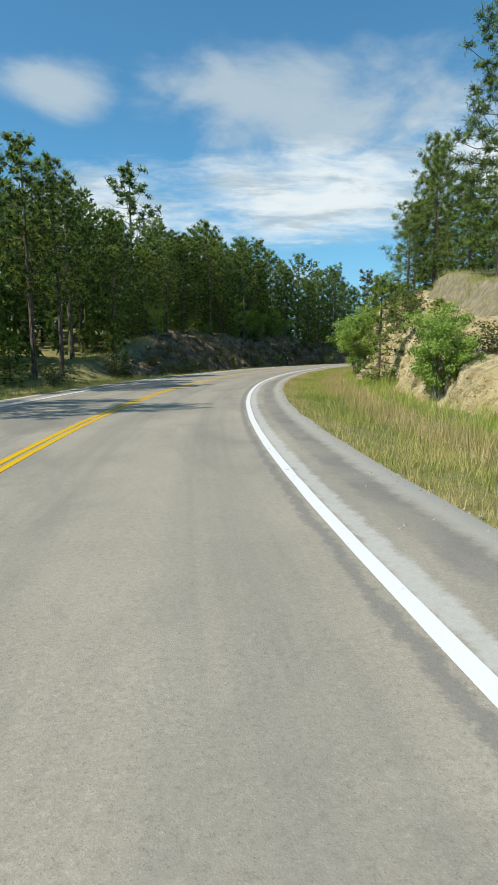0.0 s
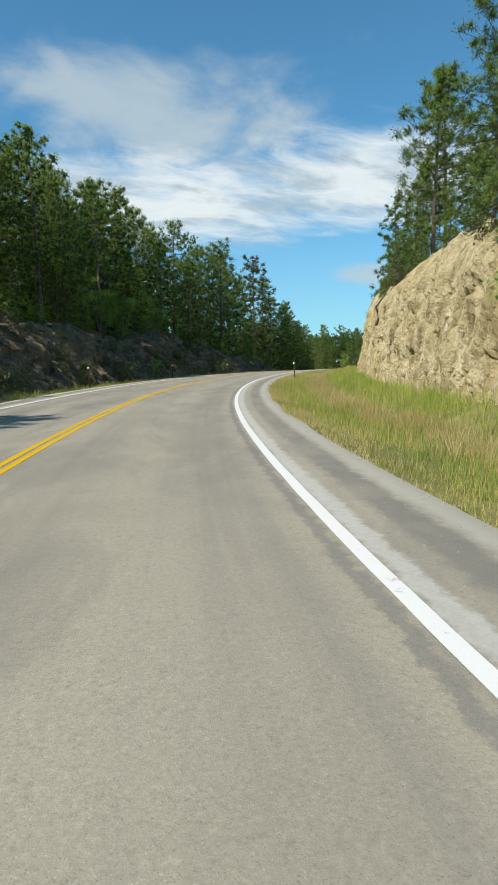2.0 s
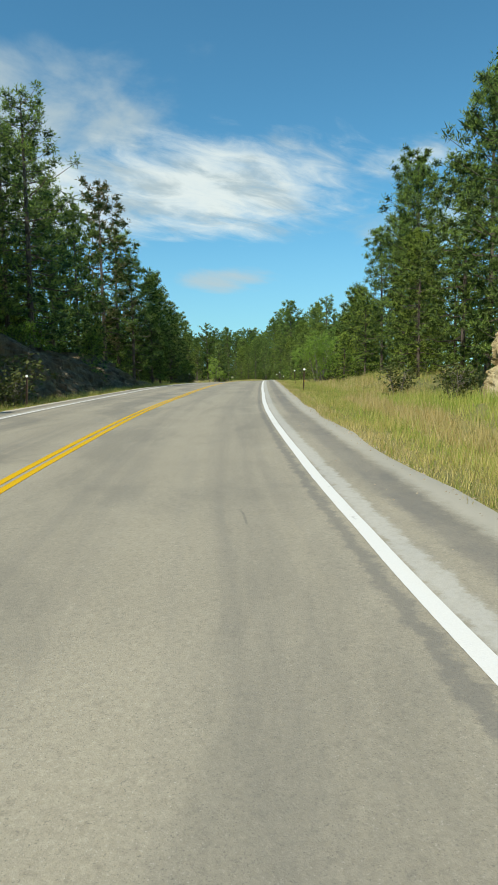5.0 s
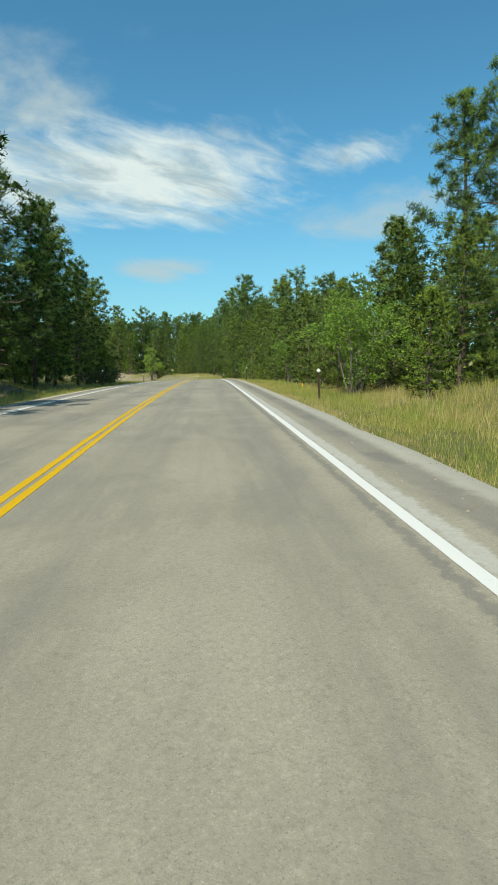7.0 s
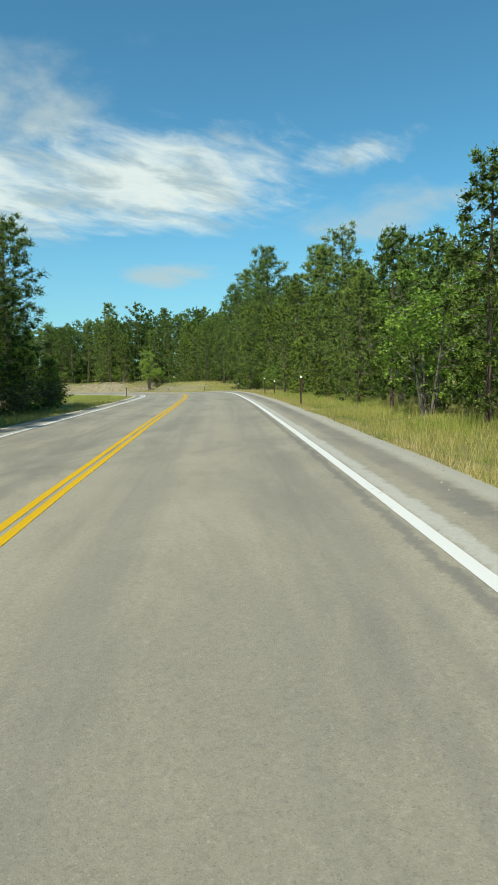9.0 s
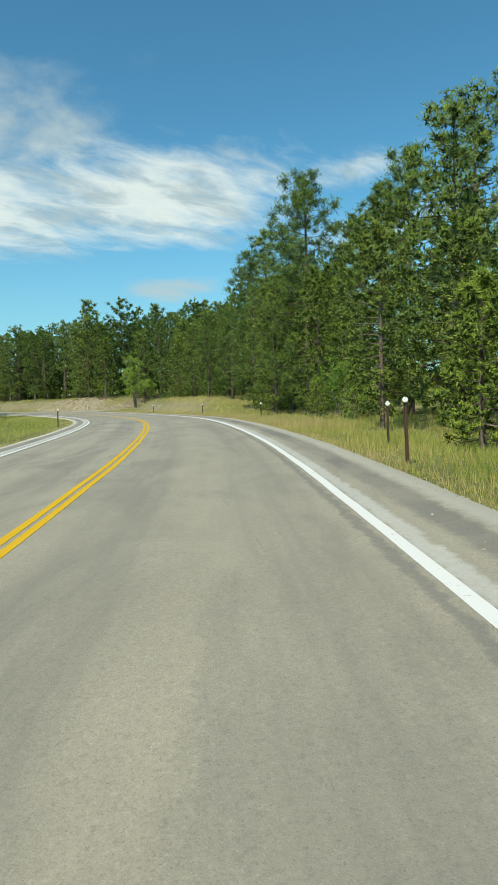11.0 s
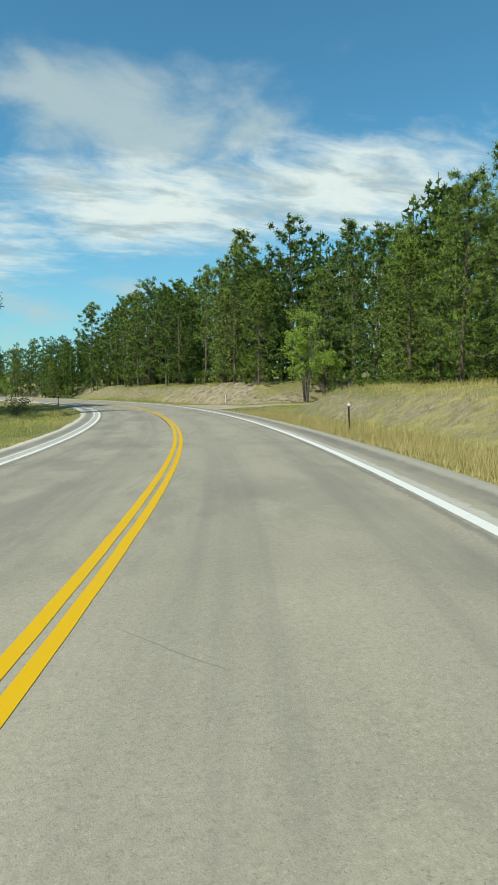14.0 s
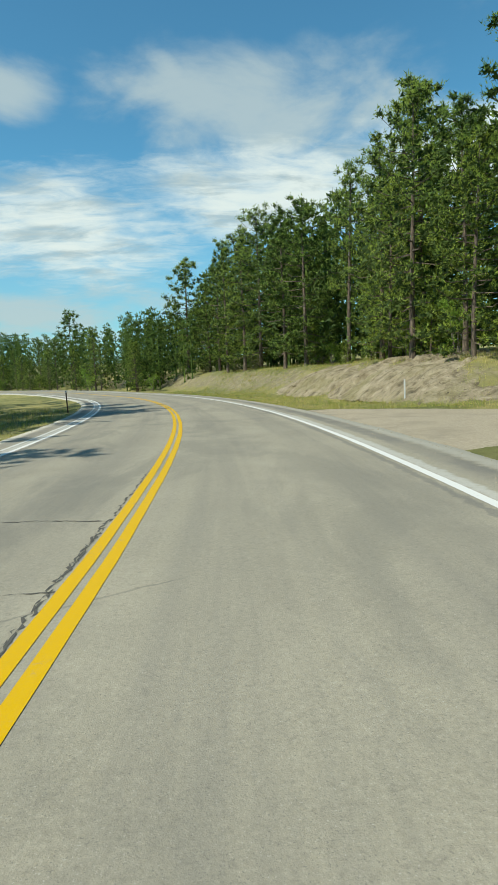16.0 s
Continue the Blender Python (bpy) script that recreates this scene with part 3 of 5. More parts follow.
def rock_face(name, mat, u0, u1, side, base_w, lean, height, label, step=0.095, rough=1.0, seed=0.0, drop=0.6, taper=0.0):
    """A blasted rock face beside the road: upright fractured blocks, ledges and overhangs."""
    us = np.arange(u0, u1, step)
    hs = list(np.arange(0, 1.0001, step / 7.0)) + [1.06, 1.14, 1.24, 1.36, 1.5]
    verts = []
    for u in us:
        top = height(u)
        if taper:
            top *= min(1.0, max(0.03, (u - u0) / taper), max(0.03, (u1 - u) / taper))
        x, y, z, b, wx, wy = centre(u)
        ends = min(1.0, (u - u0) / 3.0, (u1 - u) / 3.0)
        for f in hs:
            h = -drop + min(f, 1.0) * (top + drop)
            q = (u * 0.55 + seed, h * 0.30, seed)
            warp = 0.35 * noise.noise(Vector((u * 0.8, h * 0.5, seed + 4)))
            d1, p1 = noise.voronoi(Vector((u * 0.55 + seed + warp, h * 0.13 + 0.05 * u, 0.3)))
            d2, p2 = noise.voronoi(Vector((u * 1.8 + seed + warp, h * 0.42 - 0.08 * u, 5.1)))
            d3, p3 = noise.voronoi(Vector((u * 3.1 + seed + warp, h * 1.1 + 0.15 * u, 9.1)))
            n = noise.fractal(Vector((u * 1.2, h * 0.6, seed)), 0.85, 2.1, 6)
            g1, g2, g3 = (min(1.0, (d[1] - d[0]) / s) for d, s in ((d1, 0.16), (d2, 0.22), (d3, 0.30)))
            step1, step2, step3 = (noise.cell(p * 7.3) for p in (p1[0], p2[0], p3[0]))
            hole = 0.42 * (1 - g3) * max(0.0, noise.noise(Vector((u * 0.9, h * 1.1, seed + 8)))) * 2.0
            out = 0.20 * step1 * g1 + 0.16 * step2 * g2 + 0.11 * step3 * g3 + 0.13 * n + 0.30 * noise.noise(Vector(q)) - hole - 0.06 * (1 - g2) + 0.12 * noise.fractal(Vector((u * 4.6, h * 1.9, seed + 2)), 0.6, 2.2, 4)
            back = lean * min(f, 1.0) + 8.0 * max(0.0, min(f, 1.0) - 0.74) ** 1.6
            if f > 1.0:
                back, h, out = back + (f - 1.0) * 7.0, top + (f - 1.0) * 0.5 + 0.45 * n, out * 0.3
            w = base_w(u) + back - rough * 0.85 * out * max(0.25, ends) + (1 - ends) * 1.8
            w *= side
            hh = h + 0.10 * n
            verts.append((x + wy * w, y - wx * w, z + hh))
    faces = grid_faces(len(us), len(hs))
    if side < 0:
        faces = faces[:, ::-1]
    ob = mesh_object(name, verts, faces, mat)
    tagged(ob, label, "rock face", kind="structure")
    cols = len(hs)
    # the place on the face f of the way up it at u
    return lambda u, f: Vector(verts[int((u - u0) / step) * cols + int(f * 7.0 / step)])


def cliff_top(u):
    return (5.6 + 0.9 * float(smooth(np.float64(u), 74, 88))) * float(window(np.float64(u), 4, 58, 90, 104)) + 0.3 * noise.noise((u * 0.3, 0, 0)) + 0.2 * noise.noise((u * 0.9, 2, 0)) + 0.4


def left_top(u):
    return 3.4 * float(window(np.float64(u), 48, 64, 98, 152)) + 0.55 * noise.noise((u * 0.4, 5, 0)) + 0.9 * noise.noise((u * 0.11, 9, 0)) + 0.35


on_cut = rock_face("rock_cut", ROCK, 10, 101, 1, lambda u: 10.0 - 0.7 * math.sin(u * 0.06) + 0.5 * noise.noise((u * 0.12, 1, 1)), 1.2, cliff_top,
          "tall sunlit tan fractured rock cut beside the road", seed=3.0, rough=1.15)
on_bank = rock_face("rock_bank", SHADED_ROCK, 50, 146, -1, lambda u: 7.2 + 0.4 * noise.noise((u * 0.15, 4, 1)), 3.0, left_top,
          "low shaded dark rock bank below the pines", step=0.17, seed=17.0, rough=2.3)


# ---- trees ----
class Soup:
    """Triangles gathered for one mesh."""

    def __init__(self):
        self.v, self.f, self.inner = [], [], []

    def tube(self, points, radii, sides=6):
        base = len(self.v)
        for k, (p, r) in enumerate(zip(points, radii)):
            d = (points[min(k + 1, len(points) - 1)] - points[max(k - 1, 0)]).normalized()
            a = d.orthogonal().normalized()
            b = d.cross(a)
            for s in range(sides):
                q = 2 * math.pi * s / sides
                self.v.append((p + (a * math.cos(q) + b * math.sin(q)) * r)[:])
        for k in range(len(points) - 1):
            for s in range(sides):
                i, j = base + k * sides + s, base + k * sides + (s + 1) % sides
                self.f.append((i, j, j + sides, i + sides))

    def puff(self, rng, p, size, blades, length, width, heart=1.0, bunch=3):
        """A rounded tuft: twigs coloured as inner shade at heart, and round them bunches of needles that stand outwards
        and up.
        """
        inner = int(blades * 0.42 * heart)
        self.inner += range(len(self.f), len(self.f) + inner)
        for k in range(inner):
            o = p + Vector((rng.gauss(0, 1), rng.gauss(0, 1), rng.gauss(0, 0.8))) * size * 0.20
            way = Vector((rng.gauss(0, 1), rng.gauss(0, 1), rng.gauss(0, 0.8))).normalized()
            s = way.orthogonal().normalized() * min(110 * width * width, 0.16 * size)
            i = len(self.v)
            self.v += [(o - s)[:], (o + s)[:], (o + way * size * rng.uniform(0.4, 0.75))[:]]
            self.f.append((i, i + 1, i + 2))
        for k in range(max(1, blades // bunch)):
            d = Vector((rng.gauss(0, 1), rng.gauss(0, 1), rng.gauss(0.2, 1))).normalized()
            stem = (d + Vector((rng.gauss(0, 0.25), rng.gauss(0, 0.25), rng.gauss(0.65, 0.3)))).normalized()
            root = p + Vector((d.x, d.y, d.z * 0.80)) * size * rng.uniform(0.25, 0.92)
            for b in range(bunch):
                way = (stem + Vector((rng.gauss(0, 1), rng.gauss(0, 1), rng.gauss(0, 1))) * 0.50).normalized()
                s = way.cross(Vector((rng.gauss(0, 1), rng.gauss(0, 1), rng.gauss(0, 1))))
                if s.length < 1e-3:
                    continue
                s = s.normalized() * width * rng.uniform(0.7, 1.2)
                o = root + stem * length * rng.uniform(0.0, 0.5)
                i = len(self.v)
                self.v += [(o - s)[:], (o + s)[:], (o + way * length * rng.uniform(0.7, 1.15))[:]]
                self.f.append((i, i + 1, i + 2))

    def leaf(self, rng, p, size, facing):
        d = Vector((rng.gauss(0, 1), rng.gauss(0, 1), rng.gauss(0, 0.6) - 0.2)).normalized()
        s = d.cross(facing + Vector((rng.gauss(0, 1), rng.gauss(0, 1), rng.gauss(0, 1))) * 0.45).normalized() * size * 0.33
        i = len(self.v)
        self.v += [p[:], (p + d * size * 0.5 + s)[:], (p + d * size)[:], (p + d * size * 0.5 - s)[:]]
        self.f.append((i, i + 1, i + 2, i + 3))

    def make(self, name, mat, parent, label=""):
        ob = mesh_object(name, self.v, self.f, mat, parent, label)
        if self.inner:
            # tuft hearts get the dark colour that stands for inner shade
            ob.data.materials.append(SHADE_TWIGS)
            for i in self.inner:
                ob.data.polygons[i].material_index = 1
        return ob


def pine(rng, height, crown_from, radius, limbs, blades, needles, bark, label, blade=0.40, width=0.050, open_crown=0.0, lean=0.02, puff=1.0, peak=2.1, split=2, heart=1.0, bunch=3):
    """A ponderosa pine: tapered trunk, whorled limbs, and on the outer half of each limb rounded tufts of needles round
    a dense heart of shade-dark twigs.
    """
    root = tagged(new("pine_tree"), label, "tree", group="roadside pines")
    trunk, crown = Soup(), Soup()
    bend = Vector((rng.uniform(-1, 1), rng.uniform(-1, 1), 0)) * lean * height
    spine = lambda f: Vector((0, 0, -0.5 + f * (height + 0.2))) + bend * f * f + Vector((math.sin(f * 5), math.cos(f * 4), 0)) * 0.05
    r0 = 0.0095 * height + 0.03
    trunk.tube([spine(k / 9) for k in range(10)], [r0 * (1.25 if k == 0 else 1.0) * (1 - k / 9) ** 0.8 + 0.015 for k in range(10)], 8)
    for k in range(limbs):
        f = crown_from + (0.97 - crown_from) * ((k + rng.random()) / limbs) ** 0.95
        rel = (f - crown_from) / (1 - crown_from)
        shape = (0.62 + 0.38 * min(rel / 0.25, 1.0)) * (1 - max(0.0, rel - 0.12) ** peak * 0.95)
        reach = radius * max(0.13, shape) * rng.uniform(0.60, 1.08)
        q = k * 2.399 + rng.uniform(-0.5, 0.5)
        out = Vector((math.cos(q), math.sin(q), 0))
        side = Vector((-out.y, out.x, 0))
        rise = -0.16 + 0.75 * rel + rng.uniform(-0.12, 0.12)
        p0 = spine(f)
        tip = p0 + out * reach + Vector((0, 0, reach * rise))
        midp = p0.lerp(tip, 0.55) - Vector((0, 0, 0.06 * reach))
        tip += Vector((0, 0, 0.12 * reach))
        thick = 0.012 + 0.018 * reach * (1 - 0.5 * rel)
        trunk.tube([p0, midp, tip], [thick, thick * 0.6, 0.008], 3)
        if rng.random() < open_crown:
            continue
        size = puff * (0.34 + 0.115 * reach) * rng.uniform(0.8, 1.2)
        crown.puff(rng, tip - out * 0.3 * size, size, blades, blade, width, heart, bunch)
        for n in range(split):
            g = rng.uniform(0.26, 0.90)
            at = p0.lerp(midp, g / 0.55) if g < 0.55 else midp.lerp(tip, (g - 0.55) / 0.45)
            at += side * rng.choice((-1, 1)) * rng.uniform(0.04, 0.36) * reach + Vector((0, 0, rng.uniform(-0.08, 0.18) * reach))
            crown.puff(rng, at, size * rng.uniform(0.62, 0.95), int(blades * 0.8), blade, width, heart, bunch)
    for f in (0.80, 0.84, 0.88, 0.91, 0.94, 0.97, 1.0):
        crown.puff(rng, spine(f) + Vector((rng.gauss(0, 1), rng.gauss(0, 1), 0)) * 1.6 * (1.03 - f), puff * (0.46 + 1.7 * (1.0 - f)), blades, blade, width, heart, bunch)
    # bare dead stubs below the crown
    for k in range(9):
        f = rng.uniform(0.12, crown_from + 0.05)
        q = rng.random() * 6.28
        p0 = spine(f)
        trunk.tube([p0, p0 + Vector((math.cos(q), math.sin(q), rng.uniform(-0.35, 0.1))) * rng.uniform(0.5, 1.5)], [0.022, 0.006], 3)
    trunk.make("trunk", bark, root)
    crown.make("crown", needles, root)
    return root


def broadleaf(rng, height, radius, leaves, size, mat, bark, label, stems=4, name="deciduous_tree", low=0.15):
    """A many-stemmed leafy bush or young tree."""
    root = tagged(new(name), label, "tree" if name.endswith("tree") else "bush", group="leafy trees and bushes")
    trunk, crown = Soup(), Soup()
    for s in range(stems):
        q = 6.283 * s / stems + rng.uniform(-0.4, 0.4)
        top = Vector((math.cos(q) * radius * 0.45, math.sin(q) * radius * 0.45, height * rng.uniform(0.75, 1.0)))
        mid = top * 0.5 + Vector((rng.uniform(-1, 1), rng.uniform(-1, 1), 0)) * 0.1 * radius
        trunk.tube([Vector((math.cos(q) * 0.12, math.sin(q) * 0.12, -0.3)), mid, top], [0.02 + 0.008 * height, 0.012 + 0.005 * height, 0.008], 5)
        for k in range(9):
            f = rng.uniform(low, 1.0)
            p = Vector((0, 0, 0)).lerp(mid, f * 2) if f < 0.5 else mid.lerp(top, f * 2 - 1)
            a = rng.random() * 6.283
            reach = radius * (0.35 + 0.65 * math.sin(math.pi * min(1, max(0.06, 0.16 + 0.80 * f)))) * rng.uniform(0.45, 1.0)
            e = p + Vector((math.cos(a), math.sin(a), rng.uniform(0.1, 0.8))) * reach * 0.75
            e.z = min(e.z, height * 1.02)
            trunk.tube([p, e], [0.012 + 0.003 * height, 0.005], 3)
            heaps = [p.lerp(e, g) + Vector((rng.gauss(0, 1), rng.gauss(0, 1), rng.gauss(0, 0.7))) * (0.05 + 0.10 * radius) for g in (0.45, 0.8, 1.05)]
            spread = 0.12 + 0.11 * radius
            for i in range(leaves):
                off = Vector((rng.gauss(0, 1), rng.gauss(0, 1), rng.gauss(0, 1))).normalized() * rng.random() ** 0.4
                off.z *= 0.7
                c = heaps[i % 3] + off * spread
                if c.z > 0.05:
                    crown.leaf(rng, c, size * rng.uniform(0.7, 1.25), off + Vector((0, 0, 0.4)))
    trunk.make("trunk", bark, root)
    crown.make("crown", mat, root)
    return root


trng = random.Random(11)
PINES = {
    # kind: template, its height
    "full": (pine(trng, 16, 0.12, 3.7, 50, 54, NEEDLES, BARK, "full crowned dark green ponderosa pine", split=3, blade=0.22, width=0.026), 16),
    "tall": (pine(trng, 18, 0.38, 3.3, 42, 54, NEEDLES, BARK, "tall ponderosa pine with a bare lower trunk", split=3, blade=0.22, width=0.026), 18),
    "slim": (pine(trng, 16, 0.46, 2.5, 34, 54, NEEDLES, GREY_BARK, "slim crowded pine with a high narrow crown", split=3, blade=0.22, width=0.026), 16),
    "open": (pine(trng, 17, 0.38, 3.4, 32, 58, NEEDLES, BARK, "old ponderosa pine with open separate limbs", open_crown=0.18, lean=0.05, split=4, blade=0.22, width=0.026), 17),
    "warm": (pine(trng, 14, 0.08, 3.5, 50, 54, NEEDLES_WARM, BARK, "yellow green young ponderosa pine with low limbs", split=3, blade=0.22, width=0.026), 14),
    "rust": (pine(trng, 16, 0.14, 3.4, 40, 54, NEEDLES_RUST, BARK, "pine with olive brown thinning needles", open_crown=0.1, split=3, blade=0.22, width=0.026), 16),
    "young": (pine(trng, 6, 0.04, 1.8, 42, 36, NEEDLES_WARM, BARK, "young bushy pine at the forest edge", blade=0.17, width=0.026, puff=0.62, peak=1.5, split=3), 6),
    # finer ones for the trees that stand nearest to the road
    "grand": (pine(trng, 17, 0.10, 3.9, 72, 76, NEEDLES, BARK, "large ponderosa pine standing at the roadside", blade=0.22, width=0.021, bunch=4, split=3, puff=1.0), 17),
    "grand_open": (pine(trng, 18, 0.34, 3.6, 48, 82, NEEDLES, BARK, "large old ponderosa pine with orange bark showing between limbs", blade=0.22, width=0.021, bunch=4, open_crown=0.08, lean=0.06, split=4, puff=1.0), 18),
    "grand_warm": (pine(trng, 15, 0.08, 3.6, 66, 76, NEEDLES_WARM, BARK, "yellow green ponderosa pine with low limbs at the roadside", blade=0.22, width=0.021, bunch=4, split=3, puff=1.0), 15),
    "near": (pine(trng, 17, 0.10, 3.9, 70, 145, NEEDLES, BARK, "large ponderosa pine close beside the road", blade=0.20, width=0.0145, bunch=6, split=3, puff=1.0), 17),
    "near_open": (pine(trng, 18, 0.32, 3.6, 52, 148, NEEDLES, BARK, "large old ponderosa pine with a bare orange lower trunk", blade=0.20, width=0.0145, bunch=6, open_crown=0.08, lean=0.05, split=3, puff=1.0), 18),
    "near_warm": (pine(trng, 15, 0.08, 3.6, 64, 145, NEEDLES_WARM, BARK, "yellow green ponderosa pine close beside the road", blade=0.20, width=0.0145, bunch=6, split=3, puff=1.0), 15),
}
LEAFY = {
    "birch": (broadleaf(trng, 7.5, 2.3, 48, 0.22, LEAVES, GREY_BARK, "bright green leafy young tree among pines", 4), 7.5),
    "bush": (broadleaf(trng, 4.4, 2.0, 240, 0.115, BUSH_LEAVES, GREY_BARK, "light green leafy bush beside the rock cut", 7, "leafy_bush", 0.20), 4.4),
    "aspen": (broadleaf(trng, 8.5, 3.0, 130, 0.17, LEAVES, GREY_BARK, "large bright green leafy tree beside the forest", 5, "deciduous_tree", 0.26), 8.5),
    "thicket": (broadleaf(trng, 5.5, 2.7, 105, 0.14, LEAVES, GREY_BARK, "bright green leafy thicket at the forest edge", 5, "deciduous_tree", 0.03), 5.5),
    "scrub": (broadleaf(trng, 1.6, 1.1, 12, 0.14, SHRUB, GREY_BARK, "dull green low shrub in dry grass", 6, "shrub", 0.05), 1.6),
}
USED = set()


def plant(kind, x, y, height, turn, sink=0.15, z=None, wide=1.0):
    root, full = (PINES.get(kind) or LEAFY.get(kind))
    s = height / full
    zz = ground_at(x, y) - sink if z is None else z
    m = Matrix.Translation((x, y, zz)) @ Matrix.Rotation(turn, 4, "Z") @ Matrix.Diagonal((s * wide, s * wide, s, 1))
    if kind not in USED:
        USED.add(kind)
        root.matrix_basis = m
        return root
    ob = copy_thing(root, m)
    ob.matrix_basis = m
    return ob


def plant_at(kind, u, w, height, turn=0.0, **extra):
    p = on_road(u, w)
    return plant(kind, p.x, p.y, height, turn, **extra)


def wood(rng, u0, u1, w0, w1, gap, low, high, kinds, taken, front=()):
    """Scatter trees over a stretch of the verge; those in the first row take the kinds in front."""
    n = int(abs(u1 - u0) * abs(w1 - w0) / (gap * gap) * 3)
    for _ in range(n):
        u, w = rng.uniform(u0, u1), rng.uniform(w0, w1)
        p = on_road(u, w)
        if any((p.x - a) ** 2 + (p.y - b) ** 2 < gap * gap for a, b in taken):
            continue
        taken.append((p.x, p.y))
        deep = abs(w) - min(abs(w0), abs(w1))
        if deep > 1.3 * gap:
            DEEP.append((p.x, p.y, rng.uniform(low, high)))
            continue
        first = deep < gap
        kind = rng.choice(front if first and front else kinds)
        h = rng.uniform(low, high) * {"young": 0.36, "warm": 0.8, "birch": 0.42, "thicket": 0.5, "scrub": 0.1, "bush": 0.28, "grand_warm": 0.85, "near_warm": 0.85}.get(kind, 1.0)
        plant(kind, p.x, p.y, h, rng.random() * 6.28, wide=rng.uniform(0.85, 1.15))


def hero(kind, u, w, top, turn=0.0, wide=1.0):
    """A tree whose top stands so high over the road."""
    p, z = on_road(u, w), centre(u)[2]
    TAKEN.append((p.x, p.y))
    return plant(kind, p.x, p.y, z + top - ground_at(p.x, p.y), turn, wide=wide)


def back_wood(rng, stretches, label):
    """The deep of the forest behind the first rows, one mass of many trees."""
    def sketch(height, limbs):
        s = Soup()
        s.tube([Vector((0, 0, -0.6)), Vector((0.1, 0, height * 0.6)), Vector((0, 0, height))], [0.17, 0.10, 0.02], 4)
        for k in range(limbs):
            f = 0.06 + 0.92 * (k + rng.random()) / limbs
            reach = 2.6 * (1.06 - f) ** 0.6 * rng.uniform(0.45, 1.0)
            q = k * 2.399
            p = Vector((math.cos(q) * reach, math.sin(q) * reach, f * height))
            s.puff(rng, p, rng.uniform(0.75, 1.15) * (1.2 - 0.45 * f), 27, 0.42, 0.14)
        return np.array(s.v), s.f, s.inner
    kinds = [sketch(15, 22), sketch(15, 20), sketch(15, 24)]
    spots = list(DEEP)
    for u0, u1, w0, w1, gap, low, high in stretches:
        for _ in range(int(abs(u1 - u0) * abs(w1 - w0) / (gap * gap))):
            p = on_road(rng.uniform(u0, u1), rng.uniform(w0, w1))
            ww = road_coords(np.array([p.x]), np.array([p.y]))[1]
            if abs(ww[0]) > max(11, min(abs(w0), abs(w1)) * 0.8):
                spots.append((p.x, p.y, rng.uniform(low, high)))
    verts, faces, base, hearts = [], [], 0, []
    for x, y, h in spots:
        v, f, inner = rng.choice(kinds)
        hearts += [i + len(faces) for i in inner]
        s, a = h / 15, rng.random() * 6.28
        c, d = math.cos(a) * s, math.sin(a) * s
        verts.append(np.stack([x + v[:, 0] * c - v[:, 1] * d, y + v[:, 0] * d + v[:, 1] * c, ground_at(x, y) + v[:, 2] * s], -1))
        faces += [tuple(i + base for i in t) for t in f]
        base += len(v)
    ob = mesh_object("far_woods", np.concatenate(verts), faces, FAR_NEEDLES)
    # second slot: the colour standing for shade inside the crowns
    ob.data.materials.append(SHADE_TWIGS)
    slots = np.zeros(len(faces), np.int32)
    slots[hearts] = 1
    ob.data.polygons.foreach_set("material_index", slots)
    tagged(ob, label, "woods", kind="stuff")


TAKEN, DEEP = [], []
wrng = random.Random(5)
MIXED = ["full", "tall", "full", "slim", "open"]
# trees that stand out: kind, along, across, height of the top over the road
STANDING = (
    ("tall", 109, -14.8, 19.6), ("rust", 143, -13.2, 21.0), ("near", 59, 15.1, 18.2), ("near_open", 64, 13.2, 15.8),
    ("grand_open", 122, 14.4, 16.3), ("grand", 96, 14.0, 14.0), ("near_warm", 205, 13.6, 12.5), ("near", 205, 16.9, 16.8),
    ("tall", 210, 24.0, 16.2), ("full", 199, 17.4, 17.2), ("open", 194, 21.0, 15.6), ("near", 230, 14.2, 16.8),
    ("near_open", 232, 17.0, 19.6), ("near", 223, 15.5, 17.6), ("near", 215.5, 13.8, 19.0), ("near_warm", 219.5, 12.4, 12.0), ("open", 289, 22.2, 22.7),
    ("tall", 270, 27.5, 19.2), ("open", 308, 19.6, 20.4), ("full", 315, 16.7, 18.4), ("tall", 283, 26.4, 20.6),
    ("full", 325, 16.8, 18.7), ("tall", 301, 22.2, 24.0), ("full", 379, 13.4, 15.5), ("full", 322, 17.5, 20.5),
)
